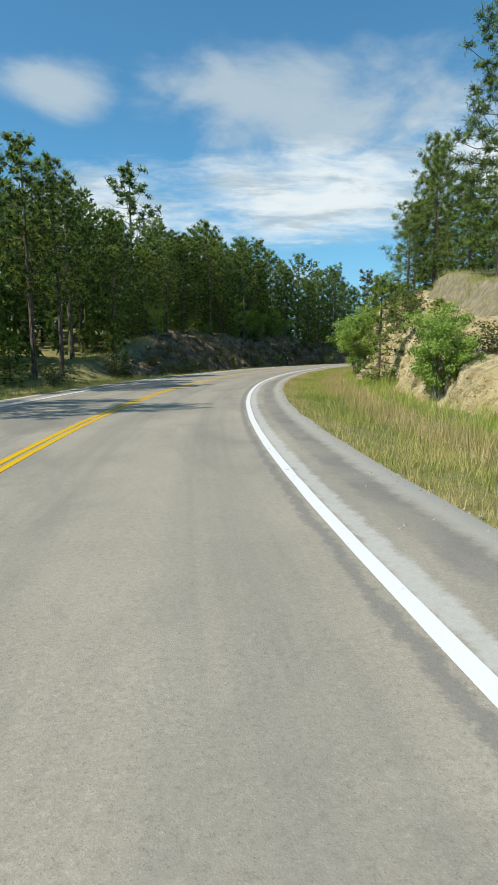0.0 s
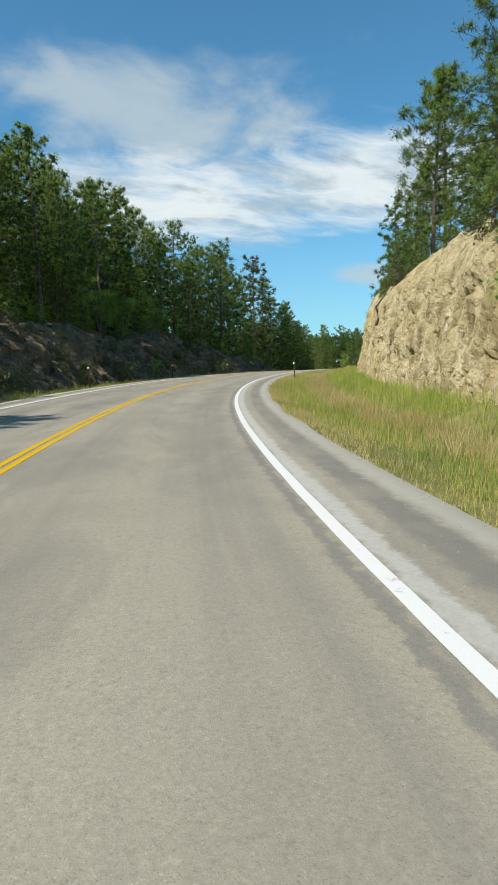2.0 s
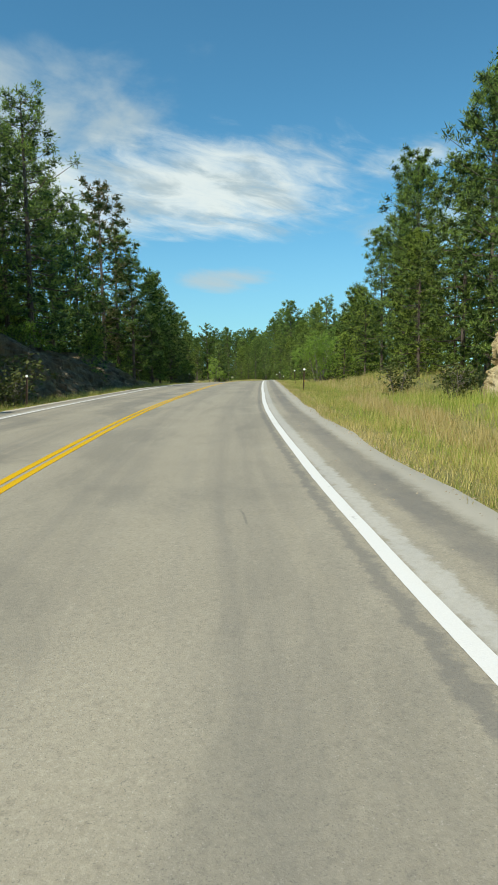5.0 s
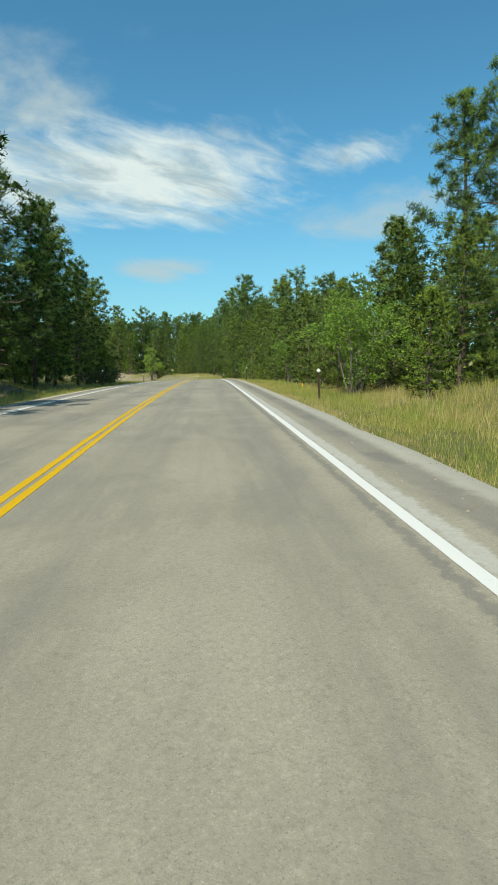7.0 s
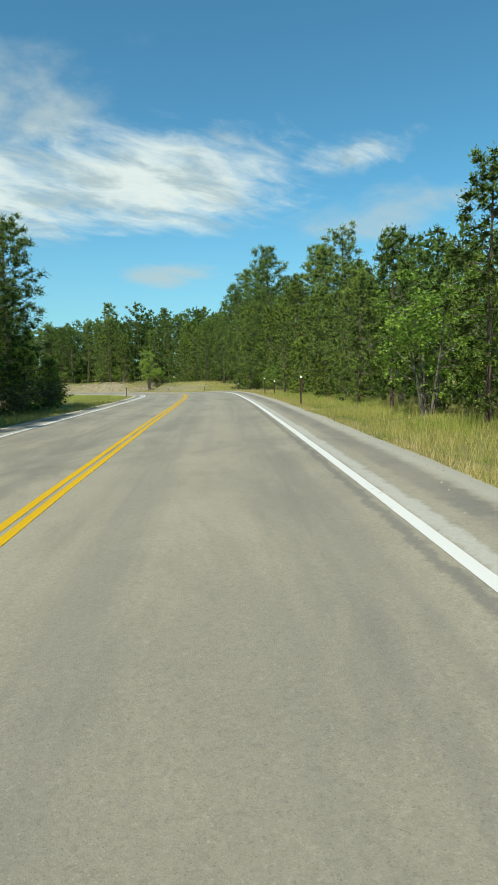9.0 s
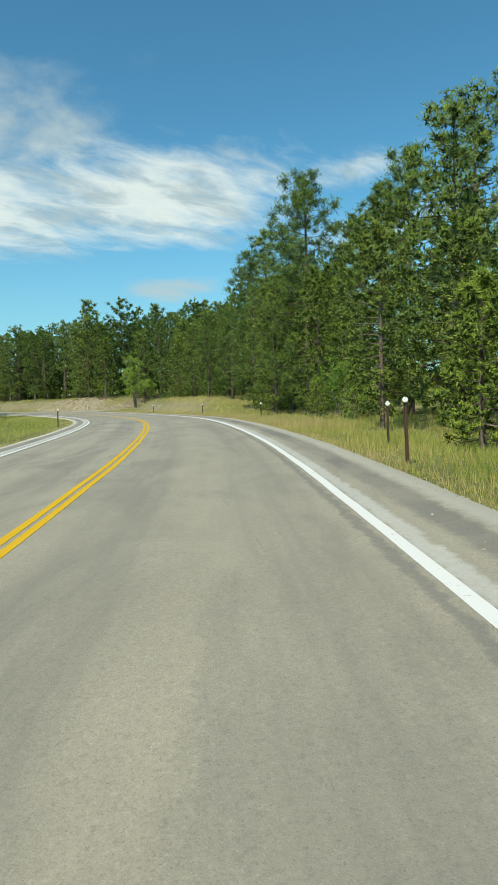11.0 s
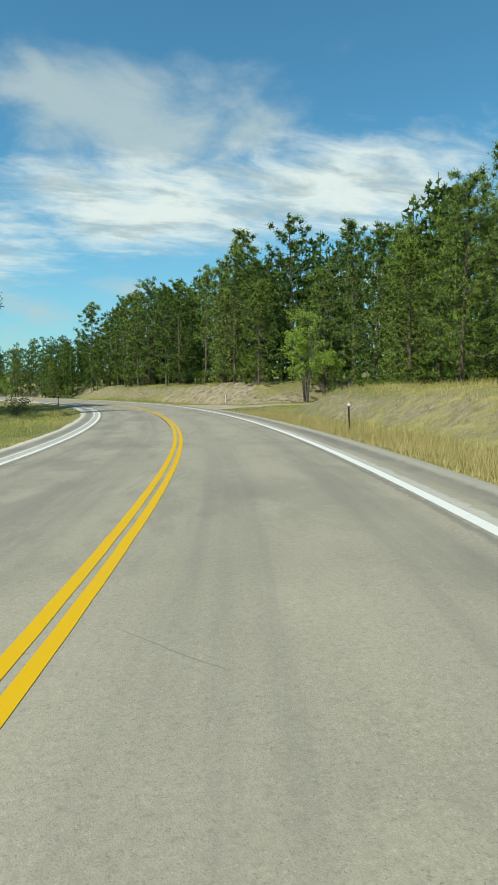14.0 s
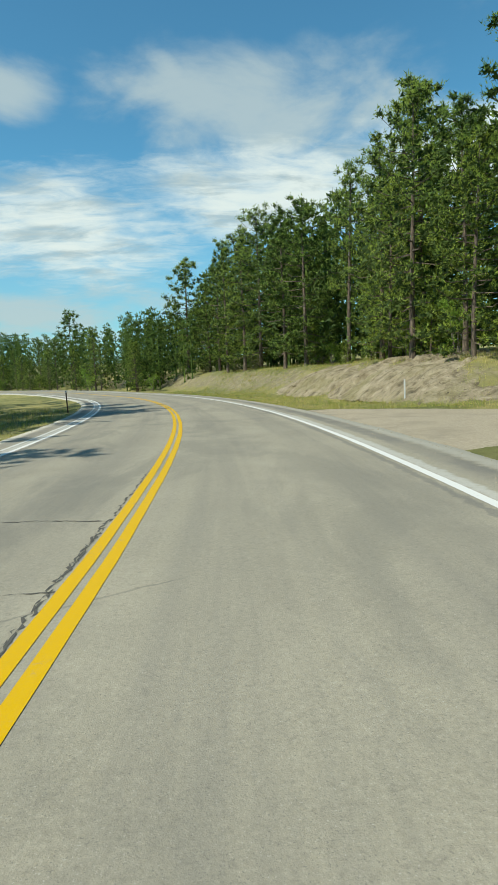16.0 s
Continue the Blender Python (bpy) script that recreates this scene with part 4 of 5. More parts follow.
STANDING_NEAR = (
    ("near", 136, 16.4, 15.6), ("grand_warm", 132, 12.4, 7.4), ("thicket", 134.5, 8.6, 4.2), ("thicket", 137.0, 9.4, 4.8), ("warm", 140.5, 9.2, 6.0), ("full", 144.0, 9.0, 6.8), ("warm", 148, 8.8, 6.2), ("full", 152, 9.0, 7.0), ("thicket", 156, 8.8, 4.4), ("near_open", 137.5, 14.9, 14.6), ("grand_warm", 141.5, 13.0, 9.6), ("grand", 147, 14.4, 10.5), ("young", 130, 10.4, 4.4), ("near", 36, 16.4, 20.5),
    ("near", 50, 14.6, 17.4), ("near_open", 49, 12.6, 12.8), ("tall", 38, -11.5, 15.4), ("tall", 48, -14.0, 15.8),
    ("open", 74, -23.0, 26.0), ("tall", 66, -13.5, 14.6), ("slim", 86, -13.0, 18.0), ("tall", 76, -13.0, 18.6),
    ("near_open", 69, 15.0, 17.5), ("grand", 78, 15.2, 15.0), ("grand_open", 85, 15.0, 15.5), ("grand", 103, 13.4, 13.8), ("grand", 110, 15.0, 16.0), ("grand", 106.5, 12.6, 10.5), ("grand_warm", 113.5, 12.4, 9.0),
    ("grand", 117, 13.2, 13.6), ("grand", 127, 15.0, 12.0), ("full", 155, 13.2, 7.8), ("full", 170, 14.4, 8.8),
    ("aspen", 278.4, 17.9, 9.6), ("birch", 82, -12.6, 8.6), ("aspen", 86, -12.9, 9.3), ("birch", 90, -12.5, 8.4), ("aspen", 94.5, -12.8, 9.2), ("birch", 99, -12.6, 8.0), ("grand_warm", 79, -13.2, 11.0), ("grand", 83, -16.4, 19.0), ("grand", 77, -15.8, 18.5), ("grand", 92, -16.6, 20.0), ("grand_open", 71, -14.2, 16.5), ("grand_warm", 61, -13.4, 13.0), ("grand", 57, -14.6, 15.2), ("grand", 242.5, 13.6, 12.5), ("grand_warm", 249, 14.4, 12.0), ("grand", 238, 14.8, 12.8), ("grand", 246, 17.5, 14.5), ("grand_warm", 255.5, 15.0, 10.5), ("grand", 151, -10.0, 12.8), ("grand", 158, -11.0, 14.4), ("grand", 166, -9.8, 10.6),
)
HEDGE = (
    ("young", 197.5, 10.2, 3.4), ("thicket", 201.0, 10.8, 3.4), ("young", 204.5, 10.4, 2.8), ("near", 200.5, 12.8, 12.6),
    ("grand", 172.5, -9.8, 10.8), ("young", 175.5, -8.4, 3.0), ("young", 170, -8.2, 3.4), ("young", 178, -8.8, 2.6),
    ("grand", 174, -10.8, 8.6), ("grand", 178.5, -12.5, 9.0), ("young", 28.5, 9.2, 5.2),
    ("grand", 145, -10.6, 14.0), ("grand", 154, -9.4, 11.4), ("grand", 162, -9.4, 10.8), ("grand", 170, -10.0, 9.2), ("grand", 148, -9.2, 9.0),
    ("full", 160, 8.8, 7.0), ("warm", 164.5, 8.6, 6.2), ("full", 169, 9.0, 7.4), ("warm", 174, 9.0, 6.6), ("full", 179, 9.4, 7.6), ("young", 184, 9.2, 4.6),
)
# trees whose shadows reach the road
SHADING = (
    ("tall", 12.5, -8.6, 14.0), ("full", 14.5, -11.5, 15.0), ("tall", 24.5, -8.8, 14.0), ("open", 27.5, -11.0, 15.5),
    ("tall", 40.0, -10.6, 14.5), ("full", 279.5, -16.5, 18.5), ("full", 282, -15.0, 18.0), ("full", 287, -15.5, 18.5),
    ("full", 292, -16.5, 18.5), ("full", 298, -18.0, 18.5),
)
hrng = random.Random(21)
for kind, u, w, top in STANDING + STANDING_NEAR + SHADING + HEDGE:
    hero(kind, u, w, top, hrng.random() * 6.28, hrng.uniform(0.92, 1.1))
for k in range(26):
    y = 240 + 50 * (k + hrng.random()) / 26
    x = 66 + (16 - max(0.0, y - 258) * 0.3) * hrng.random()
    DEEP.append((x, y, hrng.uniform(14, 18.5)))
for k in range(11):
    y = 237 + 5.3 * k + hrng.uniform(-1, 1)
    x = 80.6 + 2.4 * hrng.random() - max(0.0, y - 258) * 0.22
    DEEP.append((x, y, hrng.uniform(18.5, 20.5)))
# the tall ones that crown the dark bank
for kind, x, y, h in (("grand", 9.2, 96.5, 16.2), ("grand_open", 7.6, 93.0, 14.6), ("grand", 12.0, 101.0, 15.2), ("grand", 14.2, 105.5, 14.6), ("grand", 22.6, 114.5, 15.2), ("grand", 27.6, 121.8, 16.6), ("grand_warm", 10.4, 94.0, 8.5), ("birch", 11.6, 96.8, 6.0), ("birch", 9.0, 91.6, 5.4), ("grand", 3.4, 84.0, 13.6), ("grand", -4.6, 74.6, 14.8), ("grand", 30.8, 128.4, 16.0)):
    TAKEN.append((x, y))
    plant(kind, x, y, h, hrng.random() * 6.28)
# right of the road
wood(wrng, 16, 62, 15.2, 20.5, 3.6, 8, 11, ["grand", "grand_open", "full"], TAKEN, ["near", "grand", "birch", "grand_open"])
wood(wrng, 62, 92, 15.4, 20.5, 3.2, 8, 11.5, MIXED, TAKEN, ["full", "full", "open", "young"])
wood(wrng, 92, 114, 13.0, 18.5, 3.2, 8, 11.5, MIXED, TAKEN, ["full", "full", "open", "young"])
wood(wrng, 114, 142, 12.5, 17.5, 3.1, 8, 11, MIXED, TAKEN, ["full", "warm", "young", "birch"])
wood(wrng, 142, 192, 9.0, 16.5, 2.8, 6.5, 9.5, ["full", "full", "warm", "slim"], TAKEN, ["full", "warm", "full", "young", "full"])
wood(wrng, 196, 214, 11.8, 19, 3.4, 12, 15, MIXED, TAKEN, ["grand", "young", "full", "grand_warm"])
wood(wrng, 214, 238, 14.5, 20, 3.2, 12, 15, MIXED, TAKEN, ["grand", "full", "full", "grand_warm"])
wood(wrng, 237, 262, 14.5, 22, 3.2, 10, 13, ["full", "warm", "full"], TAKEN, ["full", "full", "warm"])
wood(wrng, 238, 286, 21.5, 28.5, 3.3, 14, 18, ["full", "warm", "tall", "full"], TAKEN, ["full", "warm", "young", "birch", "full"])
wood(wrng, 286, 345, 16, 23.5, 3.3, 14, 18, MIXED, TAKEN, ["full", "tall", "full", "young", "warm"])
wood(wrng, 340, 440, 8.0, 14, 3.0, 8.0, 11, ["full", "warm"], TAKEN, ["full", "warm", "birch", "warm"])
# left of the road
wood(wrng, 12, 42, -9.5, -19, 3.6, 12, 15, MIXED, TAKEN, ["full", "tall", "birch", "grand_warm"])
wood(wrng, 42, 112, -12.0, -16.6, 2.6, 11, 14.5, ["tall", "slim", "tall", "full", "full"], TAKEN, ["tall", "full", "young", "birch", "warm", "warm"])
wood(wrng, 112, 150, -10.5, -16.5, 3.0, 14, 18, MIXED, TAKEN, ["full", "full", "tall", "young"])
wood(wrng, 150, 175, -9.0, -15, 2.8, 9, 12, ["full"], TAKEN, ["full", "full", "young"])
back_wood(random.Random(8), (
    (10, 115, 20, 33, 5.2, 9, 13), (115, 140, 15, 30, 4.0, 8, 10.5), (138, 192, 11.6, 17, 2.5, 6.5, 8.6), (140, 192, 16, 30, 4.4, 7, 9.5), (286, 345, 19.5, 25, 3.0, 13.5, 17), (190, 240, 19, 33, 4.4, 13, 16), (240, 345, 23, 44, 3.9, 15, 19), (335, 460, 11.0, 30, 3.3, 8, 12),
    (20, 112, -15.5, -42, 3.3, 12, 15.5), (112, 150, -16, -30, 4.6, 12, 16), (150, 178, -14.5, -29, 4.6, 9, 12),
), "dense shaded pine forest behind the roadside trees")
# bushes by the rock cut and the forest edge
plant_at("bush", 39.6, 9.0, 4.4, 0.4, wide=0.88)
plant_at("bush", 19.5, 9.6, 3.3, 2.0, wide=0.8)
brng = random.Random(3)
for u, w, h in ((97, -6.8, 1.1), (103, -6.6, 1.5), (98, 9.6, 1.3), 
                (54, -9.6, 1.4), (63, -10.4, 1.2), (75, -10.2, 1.5), (90, -10.4, 1.3), (47, -8.8, 1.2), (35, -8.6, 1.3), (272, -9.5, 1.5), (262, -10, 1.1), (108, 10, 1.5), (176, -8.6, 1.8), (179, -9.0, 1.6), (173, -8.4, 1.9), (182, -9.6, 1.4), (177.5, -10.4, 2.0), (168, -8.2, 1.7), (161, -8.2, 1.6)):
    plant_at("scrub", u, w, h, brng.random() * 6, wide=brng.uniform(0.9, 1.3))

lrng = random.Random(41)
for k in range(34):
    u = 46 + 62 * k / 33 + lrng.uniform(-1.2, 1.2)
    plant_at(lrng.choice(("scrub", "scrub", "young", "birch")), u, -lrng.choice((7.6, 9.6, 11.4, 12.4)) + lrng.uniform(-0.4, 0.4), lrng.uniform(0.9, 2.2), lrng.random() * 6, wide=lrng.uniform(0.9, 1.4))

# brush that clings to the dark bank and to the brow of the cut
for k in range(60):
    p = on_bank(lrng.uniform(53, 112), lrng.uniform(0.25, 0.98))
    plant("scrub", p.x, p.y, lrng.uniform(0.35, 1.1), lrng.random() * 6, sink=0.0, z=p.z - 0.12, wide=lrng.uniform(0.9, 1.5))
for k in range(46):
    p = on_cut(lrng.uniform(16, 98), lrng.uniform(0.84, 1.0))
    kind = lrng.choice(("scrub", "scrub", "scrub", "young"))
    plant(kind, p.x, p.y, lrng.uniform(0.4, 1.1) * (1.8 if kind == "young" else 1.0), lrng.random() * 6, sink=0.0, z=p.z - 0.15, wide=lrng.uniform(0.9, 1.4))

# undergrowth that closes the foot of the woods
urng = random.Random(77)
for u0, u1, w, n in ((240, 262, 17.5, 6), (262, 286, 23.5, 9), (287, 340, 17.5, 14), (126, 190, 9.6, 11), (205, 236, 14.5, 6), (112, 140, 13, 5), (60, 108, -13.0, 8), (40, 76, -12.2, 9), (8, 40, -9.6, 6), (112, 172, -10, 9), (338, 440, 8.2, 16)):
    for _ in range(n):
        kind = urng.choice(["young", "young", "scrub", "birch"])
        hh = {"young": urng.uniform(2.0, 4.5), "scrub": urng.uniform(1.0, 1.9), "birch": urng.uniform(2.6, 4.4)}[kind]
        plant_at(kind, urng.uniform(u0, u1), w + urng.uniform(-0.8, 2.5) * (1 if w > 0 else -1), hh, urng.random() * 6, wide=urng.uniform(1.0, 1.3))

# ---- posts and small things ----


def box(bm, size, at=(0, 0, 0), bevel=0.0):
    r = bmesh.ops.create_cube(bm, size=1.0)
    for v in r["verts"]:
        v.co = Vector((v.co.x * size[0] + at[0], v.co.y * size[1] + at[1], v.co.z * size[2] + at[2]))
    if bevel:
        bmesh.ops.bevel(bm, geom=list({e for v in r["verts"] for e in v.link_edges}), offset=bevel, segments=1, affect="EDGES")


def delineator(disc, steel, label):
    """A U-channel roadside post with a reflector on top."""
    root = tagged(new("delineator_post"), label, "road post", group="delineator posts along the road")
    bm = bmesh.new()
    box(bm, (0.055, 0.006, 1.55), (0, 0.012, 0.32), 0.002)
    for s in (-1, 1):
        box(bm, (0.006, 0.030, 1.55), (s * 0.0245, -0.004, 0.32), 0.002)
        box(bm, (0.012, 0.005, 1.55), (s * 0.030, -0.018, 0.32), 0.002)
    part("post", bm, steel, root)
    bm = bmesh.new()
    if disc == "round":
        bmesh.ops.create_cone(bm, cap_ends=True, segments=20, radius1=0.055, radius2=0.050, depth=0.016, matrix=Matrix.Translation((0, -0.03, 1.06)) @ Matrix.Rotation(radians(90), 4, "X"))
    else:
        bmesh.ops.create_cone(bm, cap_ends=True, segments=4, radius1=0.082, radius2=0.078, depth=0.012, matrix=Matrix.Translation((0, -0.03, 1.08)) @ Matrix.Rotation(radians(90), 4, "X"))
    part("reflector", bm, REFLECTOR, root, "white reflector")
    bm = bmesh.new()
    for z in (1.03, 1.10):
        bmesh.ops.create_cone(bm, cap_ends=True, segments=6, radius1=0.008, radius2=0.008, depth=0.05, matrix=Matrix.Translation((0, -0.015, z)) @ Matrix.Rotation(radians(90), 4, "X"))
    part("bolt", bm, GALVANISED, root)
    return root


def set_along(u, w, lift=0.0, flip=0.0, tilt=(0, 0)):
    p = on_road(u, w)
    _, _, _, _, wx, wy = centre(u)
    return Matrix.Translation((p.x, p.y, ground_at(p.x, p.y) + lift)) @ Matrix.Rotation(math.atan2(wy, wx) - math.pi / 2 + flip, 4, "Z") @ Matrix.Rotation(radians(tilt[0]), 4, "X") @ Matrix.Rotation(radians(tilt[1]), 4, "Y")


ROUND_POSTS = ((102, -5.5), (162, 5.5), (180, 5.7), (65.6, -5.3), (84, -5.4), (152, -5.5), (210, -5.4), (292, -5.3))
DIAMOND_POSTS = ((79.3, 5.8), (130.5, 6.3), (207.5, 7.6), (225.2, 7.1), (185.5, 7.2), (244, 6.8), (113, 5.9))
LEANING = {79.3: -4.5}
for kind, spots, tone, text in (("round", ROUND_POSTS, STEEL, "rusty brown roadside post with a round white reflector"),
                                ("diamond", DIAMOND_POSTS, STEEL, "brown steel roadside post with a white diamond reflector")):
    first = None
    prng = random.Random(len(spots))
    for u, w in spots:
        m = set_along(u, w, 0.12, 0.0, (prng.uniform(-2, 2), LEANING.get(u, prng.uniform(-3, 3))))
        if first is None:
            first = delineator(kind, tone, text)
            first.matrix_basis = m
        else:
            copy_thing(first, m)


def stake(name, height, width, mat, label, category):
    root = tagged(new(name), label, category)
    bm = bmesh.new()
    box(bm, (width, 0.02, height + 0.4), (0, 0, (height - 0.4) / 2), 0.004)
    part("blade", bm, mat, root)
    bm = bmesh.new()
    box(bm, (width * 1.02, 0.023, 0.07), (0, 0, height - 0.10), 0.002)
    part("band", bm, mat, root)
    return root


stake("marker_stake", 1.15, 0.085, REFLECTOR, "white marker stake beside the gravel lane", "road marker").matrix_basis = set_along(286.5, 12.2, 0.0)
stake("marker_stake", 0.42, 0.09, YELLOW_TAG, "small yellow marker stake in the tall grass", "road marker").matrix_basis = set_along(145.5, 8.0, -0.04)


def boulder(u, w, size, seed, lift=0.1):
    ob = None
    bm = bmesh.new()
    bmesh.ops.create_icosphere(bm, subdivisions=4, radius=1.0)
    for v in bm.verts:
        d = v.co.normalized()
        n = noise.fractal(d * 1.6 + Vector((seed, 0, 0)), 0.9, 2.0, 4)
        c = noise.voronoi(d * 1.8 + Vector((seed, 3, 0)))[0]
        v.co = Vector((d.x * size * 1.15, d.y * size * 0.9, d.z * size * 0.75)) * (0.85 + 0.22 * n + 0.22 * (c[1] - c[0]))
    me = bpy.data.meshes.new("boulder")
    bm.to_mesh(me)
    bm.free()
    me.materials.append(ROCK)
    ob = tagged(new("boulder", me), "pale tan boulder at the foot of the cut", "boulder", group="loose boulders")
    p = on_road(u, w)
    ob.matrix_basis = Matrix.Translation((p.x, p.y, ground_at(p.x, p.y) + lift)) @ Matrix.Rotation(seed, 4, "Z")


for u, w, s, k in ((34, 9.6, 0.95, 1.0), (36.5, 9.9, 0.6, 2.2), (30, 10.4, 0.5, 3.1), (89, 9.6, 0.35, 4.0)):
    boulder(u, w, s, k)


def log(points, r, label):
    s = Soup()
    s.tube(points, [r, r * 0.85, r * 0.6, r * 0.3], 7)
    for k in range(4):
        p = points[1].lerp(points[2], k / 4)
        s.tube([p, p + Vector((0.2 * (-1) ** k, 0.1, 0.35))], [r * 0.3, 0.008], 4)
    ob = mesh_object("fallen_log", s.v, s.f, DEAD_WOOD)
    tagged(ob, label, "dead log", group="fallen logs")


def log_between(a, b, r, label):
    p, q = Vector(a), Vector(b)
    log([p, p.lerp(q, 0.35) + Vector((0, 0, 0.05)), p.lerp(q, 0.7), q], r, label)


away = Vector((centre(69)[5], -centre(69)[4], 0)) * -0.30
log([on_cut(u, f) + away for u, f in ((70.6, 0.60), (70.0, 0.68), (69.3, 0.77), (68.2, 0.86))], 0.10, "dead pine trunk leaning down the rock cut")
p, q = on_road(58, -10.2), on_road(66, -8.8)
log_between((p.x, p.y, ground_at(p.x, p.y) + 0.1), (q.x, q.y, ground_at(q.x, q.y) + 0.12), 0.12, "grey dead log lying on the dark bank")
p, q = on_road(26, -14), on_road(33, -13)
log_between((p.x, p.y, ground_at(p.x, p.y) + 0.1), (q.x, q.y, ground_at(q.x, q.y) + 0.12), 0.14, "pale dead log lying among the trunks")

# cracks in the pavement


def crack(points, width, seed):
    """A ragged open crack along points (u, w)."""
    r = random.Random(seed)
    verts, faces = [], []
    for (u0, w0), (u1, w1) in zip(points, points[1:]):
        n = max(3, int(math.hypot(u1 - u0, w1 - w0) / 0.05))
        du, dw = -(w1 - w0), u1 - u0
        k = math.hypot(du, dw)
        for i in range(n + 1):
            f = i / n
            bend = r.gauss(0, 0.012)
            half = width * r.choice((0.0, 0.15, 0.3, 0.5))
            base = len(verts)
            for s in (-1, 1):
                verts.append(on_road(u0 + (u1 - u0) * f + du / k * (bend + s * half), w0 + (w1 - w0) * f + dw / k * (bend + s * half), 0.004)[:])
            if i:
                faces.append((base - 2, base, base + 1, base - 1))
    ob = mesh_object("pavement_crack", verts, faces, TAR)
    tagged(ob, "dark ragged crack in the grey asphalt", "road crack", group="cracks in the asphalt", kind="structure")


for points, width in ((((199.4, 3.85), (199.2, 4.5), (199.0, 5.0)), 0.09), (((208.8, 3.9), (208.8, 4.9)), 0.06),
                      (((263.1, -2.6), (263.0, -0.95), (262.8, -0.2)), 0.035), (((260.8, -1.6), (260.76, -0.15)), 0.035),
                      (((246, -0.185), (256, -0.18), (266, -0.175)), 0.035), (((248, -0.21), (258, -0.20), (263, -0.205)), 0.03)):
    crack(points, width, int(points[0][0]))

# loose gravel along the pavement edges


def edge_gravel():
    rs = np.random.RandomState(23)
    n = 9000
    us = rs.uniform(-4, 300, n)
    right = rs.uniform(0, 1, n) < 0.75
    ws = np.where(right, 4.86 + rs.normal(0, 0.11, n), -4.80 + rs.normal(0, 0.10, n))
    stray = rs.uniform(0, 1, n) < 0.18
    ws = np.where(stray & right, rs.uniform(4.0, 4.8, n), ws)
    x, y, z, b = (np.interp(us, ALONG, LINE[:, i]) for i in range(4))
    wx, wy = np.interp(us, ALONG, WAY[:, 0]), np.interp(us, ALONG, WAY[:, 1])
    px, py = x + wy * ws, y - wx * ws
    pz = z - b * np.clip(ws, -5, 5) - np.where(np.abs(ws) > 4.86, 0.10 * np.clip((np.abs(ws) - 4.86) / 0.15, 0, 0.7), 0)
    r = rs.uniform(0.006, 0.022, n)
    shape = np.array(((1, 0, 0.1), (0, 1, 0), (-1, 0.1, 0.05), (0, -1, 0.1), (0.1, 0, 0.9)))
    v = shape[None] * r[:, None, None] * rs.uniform(0.6, 1.35, (n, 5, 3))
    v += np.stack([px, py, pz - 0.002], -1)[:, None]
    f = np.array(((0, 1, 4), (1, 2, 4), (2, 3, 4), (3, 0, 4)))
    faces = (f[None] + 5 * np.arange(n)[:, None, None]).reshape(-1, 3)
    ob = mesh_object("edge_gravel", v.reshape(-1, 3), faces, GRAVEL)
    tagged(ob, "loose pale gravel along the pavement edge", "gravel", kind="stuff")


edge_gravel()


def paint_scrap(u, length, w, half):
    """A flake of an older edge line that shows beside the new one."""
    verts = []
    for k in range(7):
        f = k / 6
        ragged = half * (0.75 + 0.5 * noise.noise((u * 3 + k, 1.0, 0.0)))
        for side in (-1, 1):
            verts.append(on_road(u + length * f, w + side * ragged, 0.008)[:])
    ob = mesh_object("paint_scrap", verts, grid_faces(7, 2)[:, ::-1], OLD_WHITE)
    tagged(ob, "flaked scrap of old white edge line", "road marking", group="scraps of old edge line", kind="structure")


srng = random.Random(12)
u = 59.0
while u < 70.0:
    length = srng.uniform(0.25, 0.8)
    paint_scrap(u, length, 3.530 + srng.uniform(-0.010, 0.006), 0.015)
    u += length + srng.uniform(0.05, 0.5)

# worn earth banks at the gravel lane
rock_face("earth_bank", EARTH, 281, 312, 1, lambda u: 11.6 + 0.8 * noise.noise((u * 0.2, 9, 1)), 3.2, lambda u: 1.9 + 0.4 * noise.noise((u * 0.4, 8, 0)),
          "eroded pale earth bank below the pines", step=0.2, seed=31.0, rough=0.9, drop=0.3, taper=7.0)

rock_face("earth_bank", EARTH, 243, 263, 1, lambda u: 8.9 + 0.5 * noise.noise((u * 0.2, 9, 4)), 2.6, lambda u: 1.15 + 0.25 * noise.noise((u * 0.4, 3, 0)),
          "low eroded earth bank in dry grass", step=0.17, seed=44.0, rough=0.55, drop=0.3, taper=5.0)

# ---- grass ----


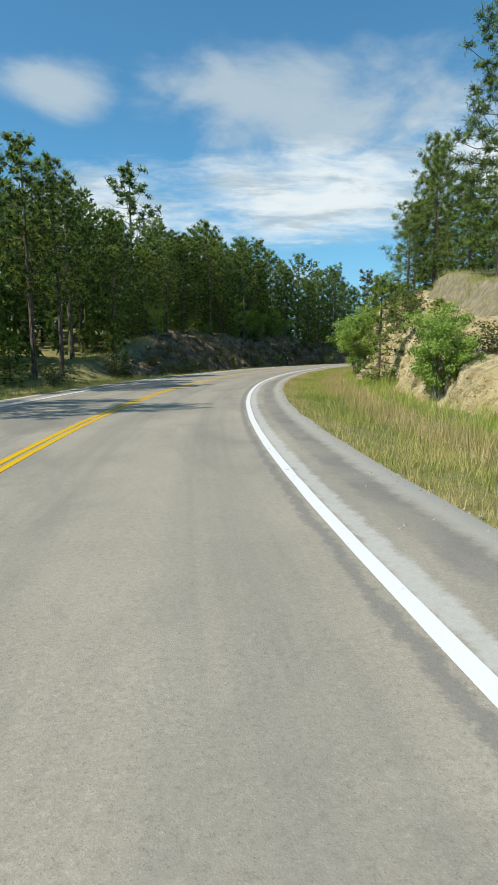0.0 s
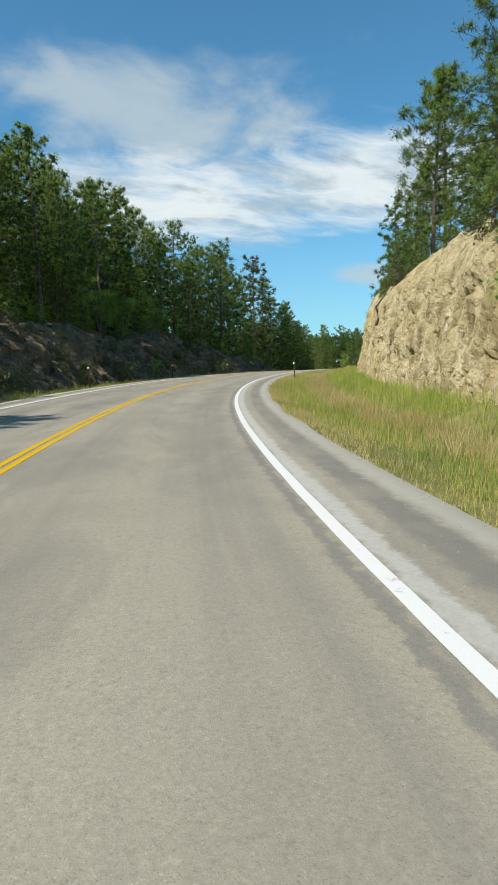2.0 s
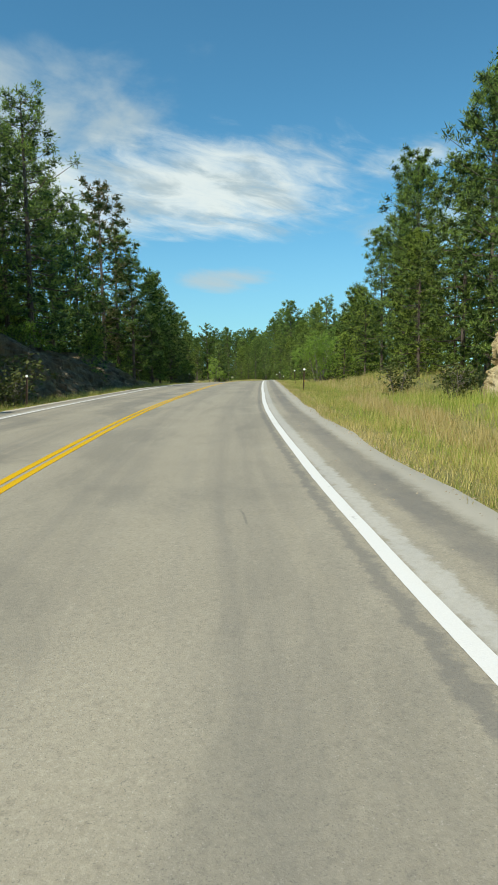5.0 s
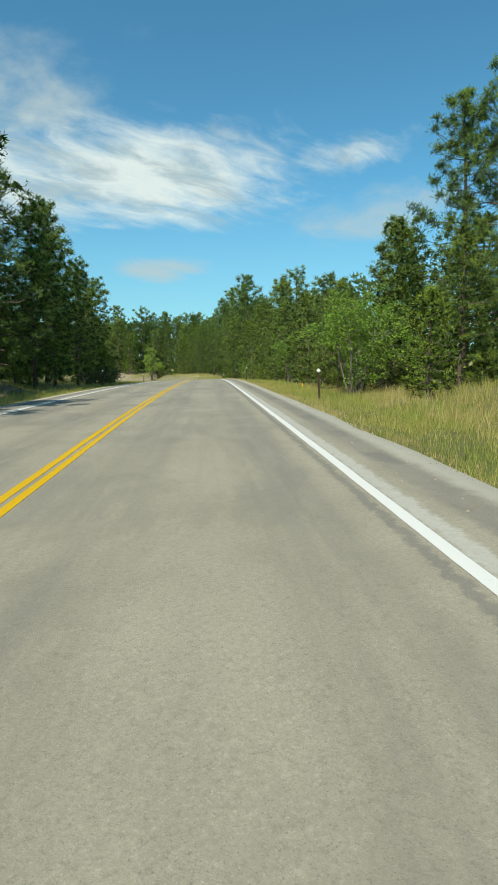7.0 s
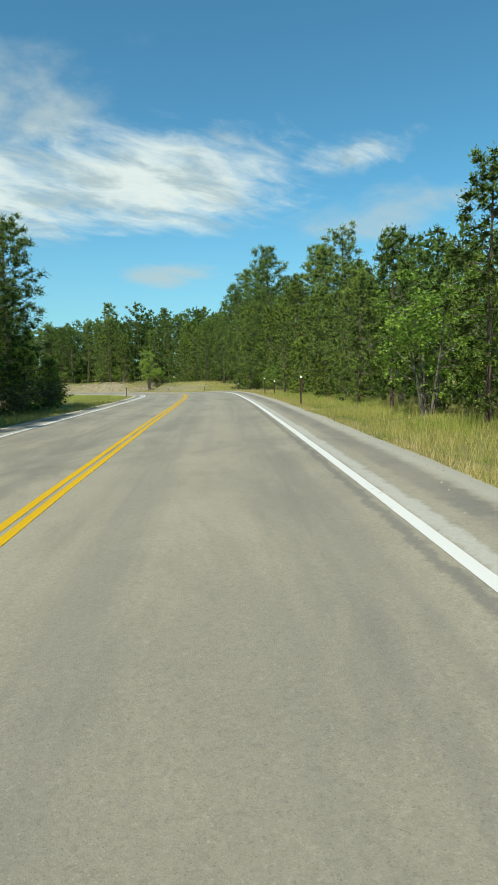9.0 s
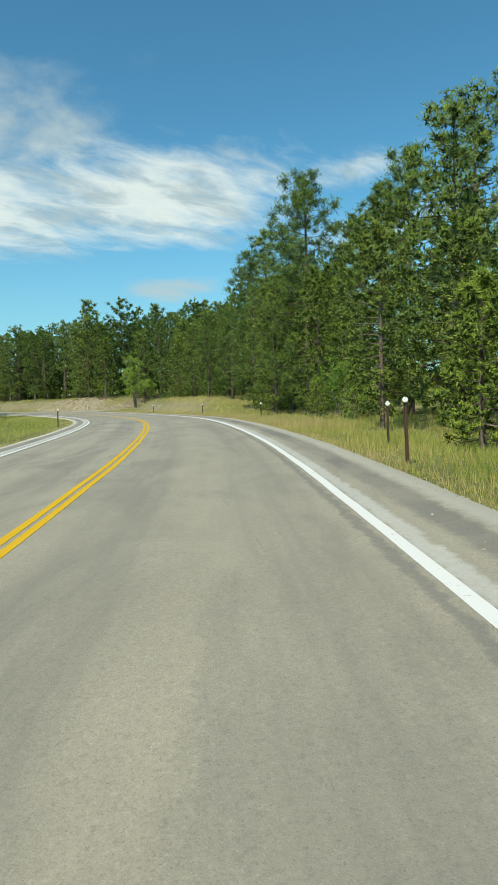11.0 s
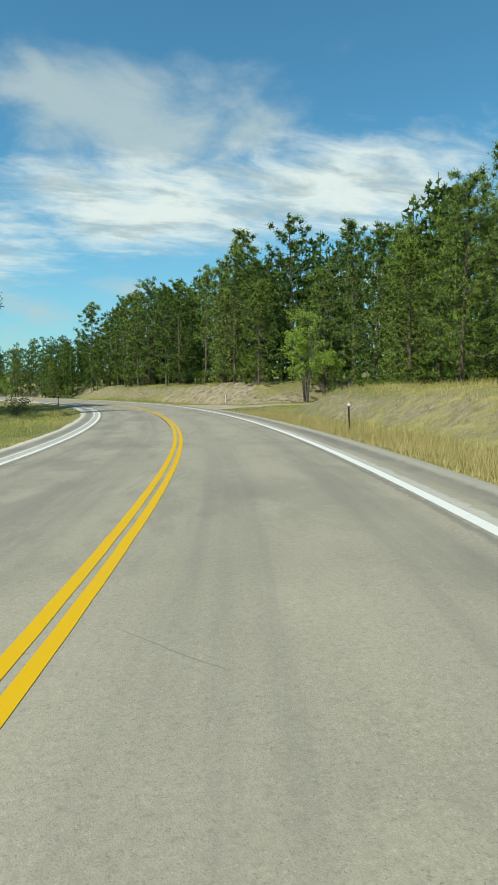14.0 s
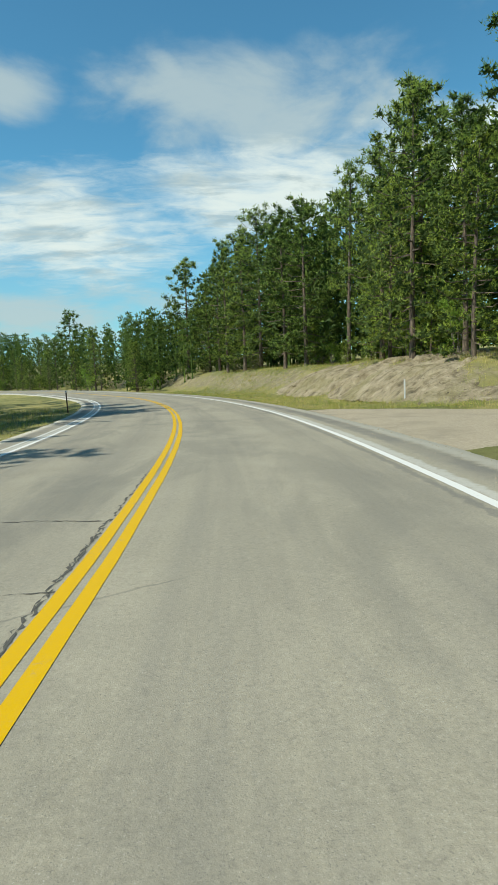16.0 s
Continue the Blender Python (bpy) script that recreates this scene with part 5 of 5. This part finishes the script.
def grass(name, label, stretches, seed, mat):
    """Tufts of seven blades each over stretches (u0, u1, w0, w1, tufts per square metre, height)."""
    rs = np.random.RandomState(seed)
    px, py, hh = [], [], []
    for u0, u1, w0, w1, dense, tall in stretches:
        n = int(abs(u1 - u0) * abs(w1 - w0) * dense)
        us, ws = rs.uniform(u0, u1, n), rs.uniform(w0, w1, n)
        x, y = np.interp(us, ALONG, LINE[:, 0]), np.interp(us, ALONG, LINE[:, 1])
        wx, wy = np.interp(us, ALONG, WAY[:, 0]), np.interp(us, ALONG, WAY[:, 1])
        # the mouth of the lane stays bare
        f = np.clip((ws - 4.72) / 26, 0, 1)
        gap = np.abs(us - 273.5 - 1.5 * f) - 2.7 - 6.6 * np.exp(-5.5 * f)
        keep = ((gap > rs.normal(0, 0.3, n)) | (ws < 4)) & (rs.uniform(0, 1, n) < 0.66 + 0.34 * np.sin(us * 0.9 + seed + 2 * np.sin(ws * 1.1 + 2 * seed)))
        edge = np.clip((np.abs(ws) - 4.75) / 1.6, 0.45, 1.0) * np.where(ws > 4, np.clip(0.35 + 0.3 * gap, 0.35, 1.0), 1.0)
        px.append((x + wy * ws)[keep])
        py.append((y - wx * ws)[keep])
        hh.append((tall * edge * rs.uniform(0.55, 1.25, n))[keep])
    px, py, hh = np.concatenate(px), np.concatenate(py), np.concatenate(hh)
    gz = ground_height(px, py)
    k = 5
    n = len(px)
    a = rs.uniform(0, 6.283, (n, k))
    leanv = rs.uniform(0.10, 0.55, (n, k))
    h = hh[:, None] * rs.uniform(0.6, 1.15, (n, k))
    ox, oy = px[:, None] + rs.normal(0, 0.07, (n, k)), py[:, None] + rs.normal(0, 0.07, (n, k))
    wid = 0.005 + 0.008 * hh[:, None] * np.ones((n, k))
    b = rs.uniform(0, 6.283, (n, k))
    z0 = gz[:, None] - 0.03 + np.zeros((n, k))
    v = np.empty((n, k, 3, 3))
    v[..., 0, 0], v[..., 0, 1], v[..., 0, 2] = ox - np.cos(b) * wid, oy - np.sin(b) * wid, z0
    v[..., 1, 0], v[..., 1, 1], v[..., 1, 2] = ox + np.cos(b) * wid, oy + np.sin(b) * wid, z0
    v[..., 2, 0], v[..., 2, 1], v[..., 2, 2] = ox + np.cos(a) * leanv * h, oy + np.sin(a) * leanv * h, z0 + h
    verts = v.reshape(-1, 3)
    faces = np.arange(len(verts)).reshape(-1, 3)
    ob = mesh_object(name, verts, faces, mat)
    tagged(ob, label, "grass", kind="stuff")


grass("verge_grass", "tall green and straw coloured verge grass", (
    (-6, 105, 4.95, 6.9, 75, 0.30), (105, 200, 4.95, 9.5, 52, 0.30), (192, 272, 5.0, 13.0, 13, 0.28), (272, 330, 5.2, 13, 22, 0.26),
    (-6, 60, -4.85, -8.2, 22, 0.36), (60, 185, -4.85, -7.8, 26, 0.38), (185, 300, -4.85, -14.0, 12, 0.34),
), 4, GRASS)
grass("edge_grass", "short brown dry grass at the pavement edge", (
    (-6, 200, 4.82, 5.5, 60, 0.32), (200, 266, 4.85, 5.6, 40, 0.26), (-6, 260, -4.75, -5.4, 24, 0.26),
), 14, SEED_GRASS)
grass("seeding_grass", "tall brown grass with seed heads", (
    (199.0, 199.45, 3.95, 4.9, 26, 0.24),
    (-6, 105, 6.9, 8.2, 70, 0.46), (105, 150, 8.0, 11.0, 20, 0.5), (192, 264, 5.0, 8.6, 58, 0.46), (200, 262, 11.0, 15.0, 10, 0.40),
), 15, SEED_GRASS)
grass("meadow_grass", "bright green grass at the foot of the rock cut", (
    (-6, 105, 8.2, 10.4, 48, 0.46), (22, 105, 5.6, 7.6, 16, 0.36), (195, 236, 8.6, 13.5, 20, 0.30), (105, 195, 7.4, 9.6, 22, 0.34), (195, 262, -6, -12, 6, 0.4),
), 16, LUSH_GRASS)
grass("bank_grass", "sparse dry grass on the banks and forest floor", (
    (100, 150, 9.5, 15, 16, 0.45), (150, 200, 9.5, 12.5, 12, 0.45), (200, 276, 12.5, 24, 9, 0.34), (274, 330, 12, 22, 16, 0.30),
    (20, 105, 11.6, 16, 12, 0.28), (0, 60, -8, -16, 7, 0.40), (46, 150, -8.6, -12.5, 18, 0.36), (115, 175, -8, -13, 7, 0.40),
), 9, GRASS)
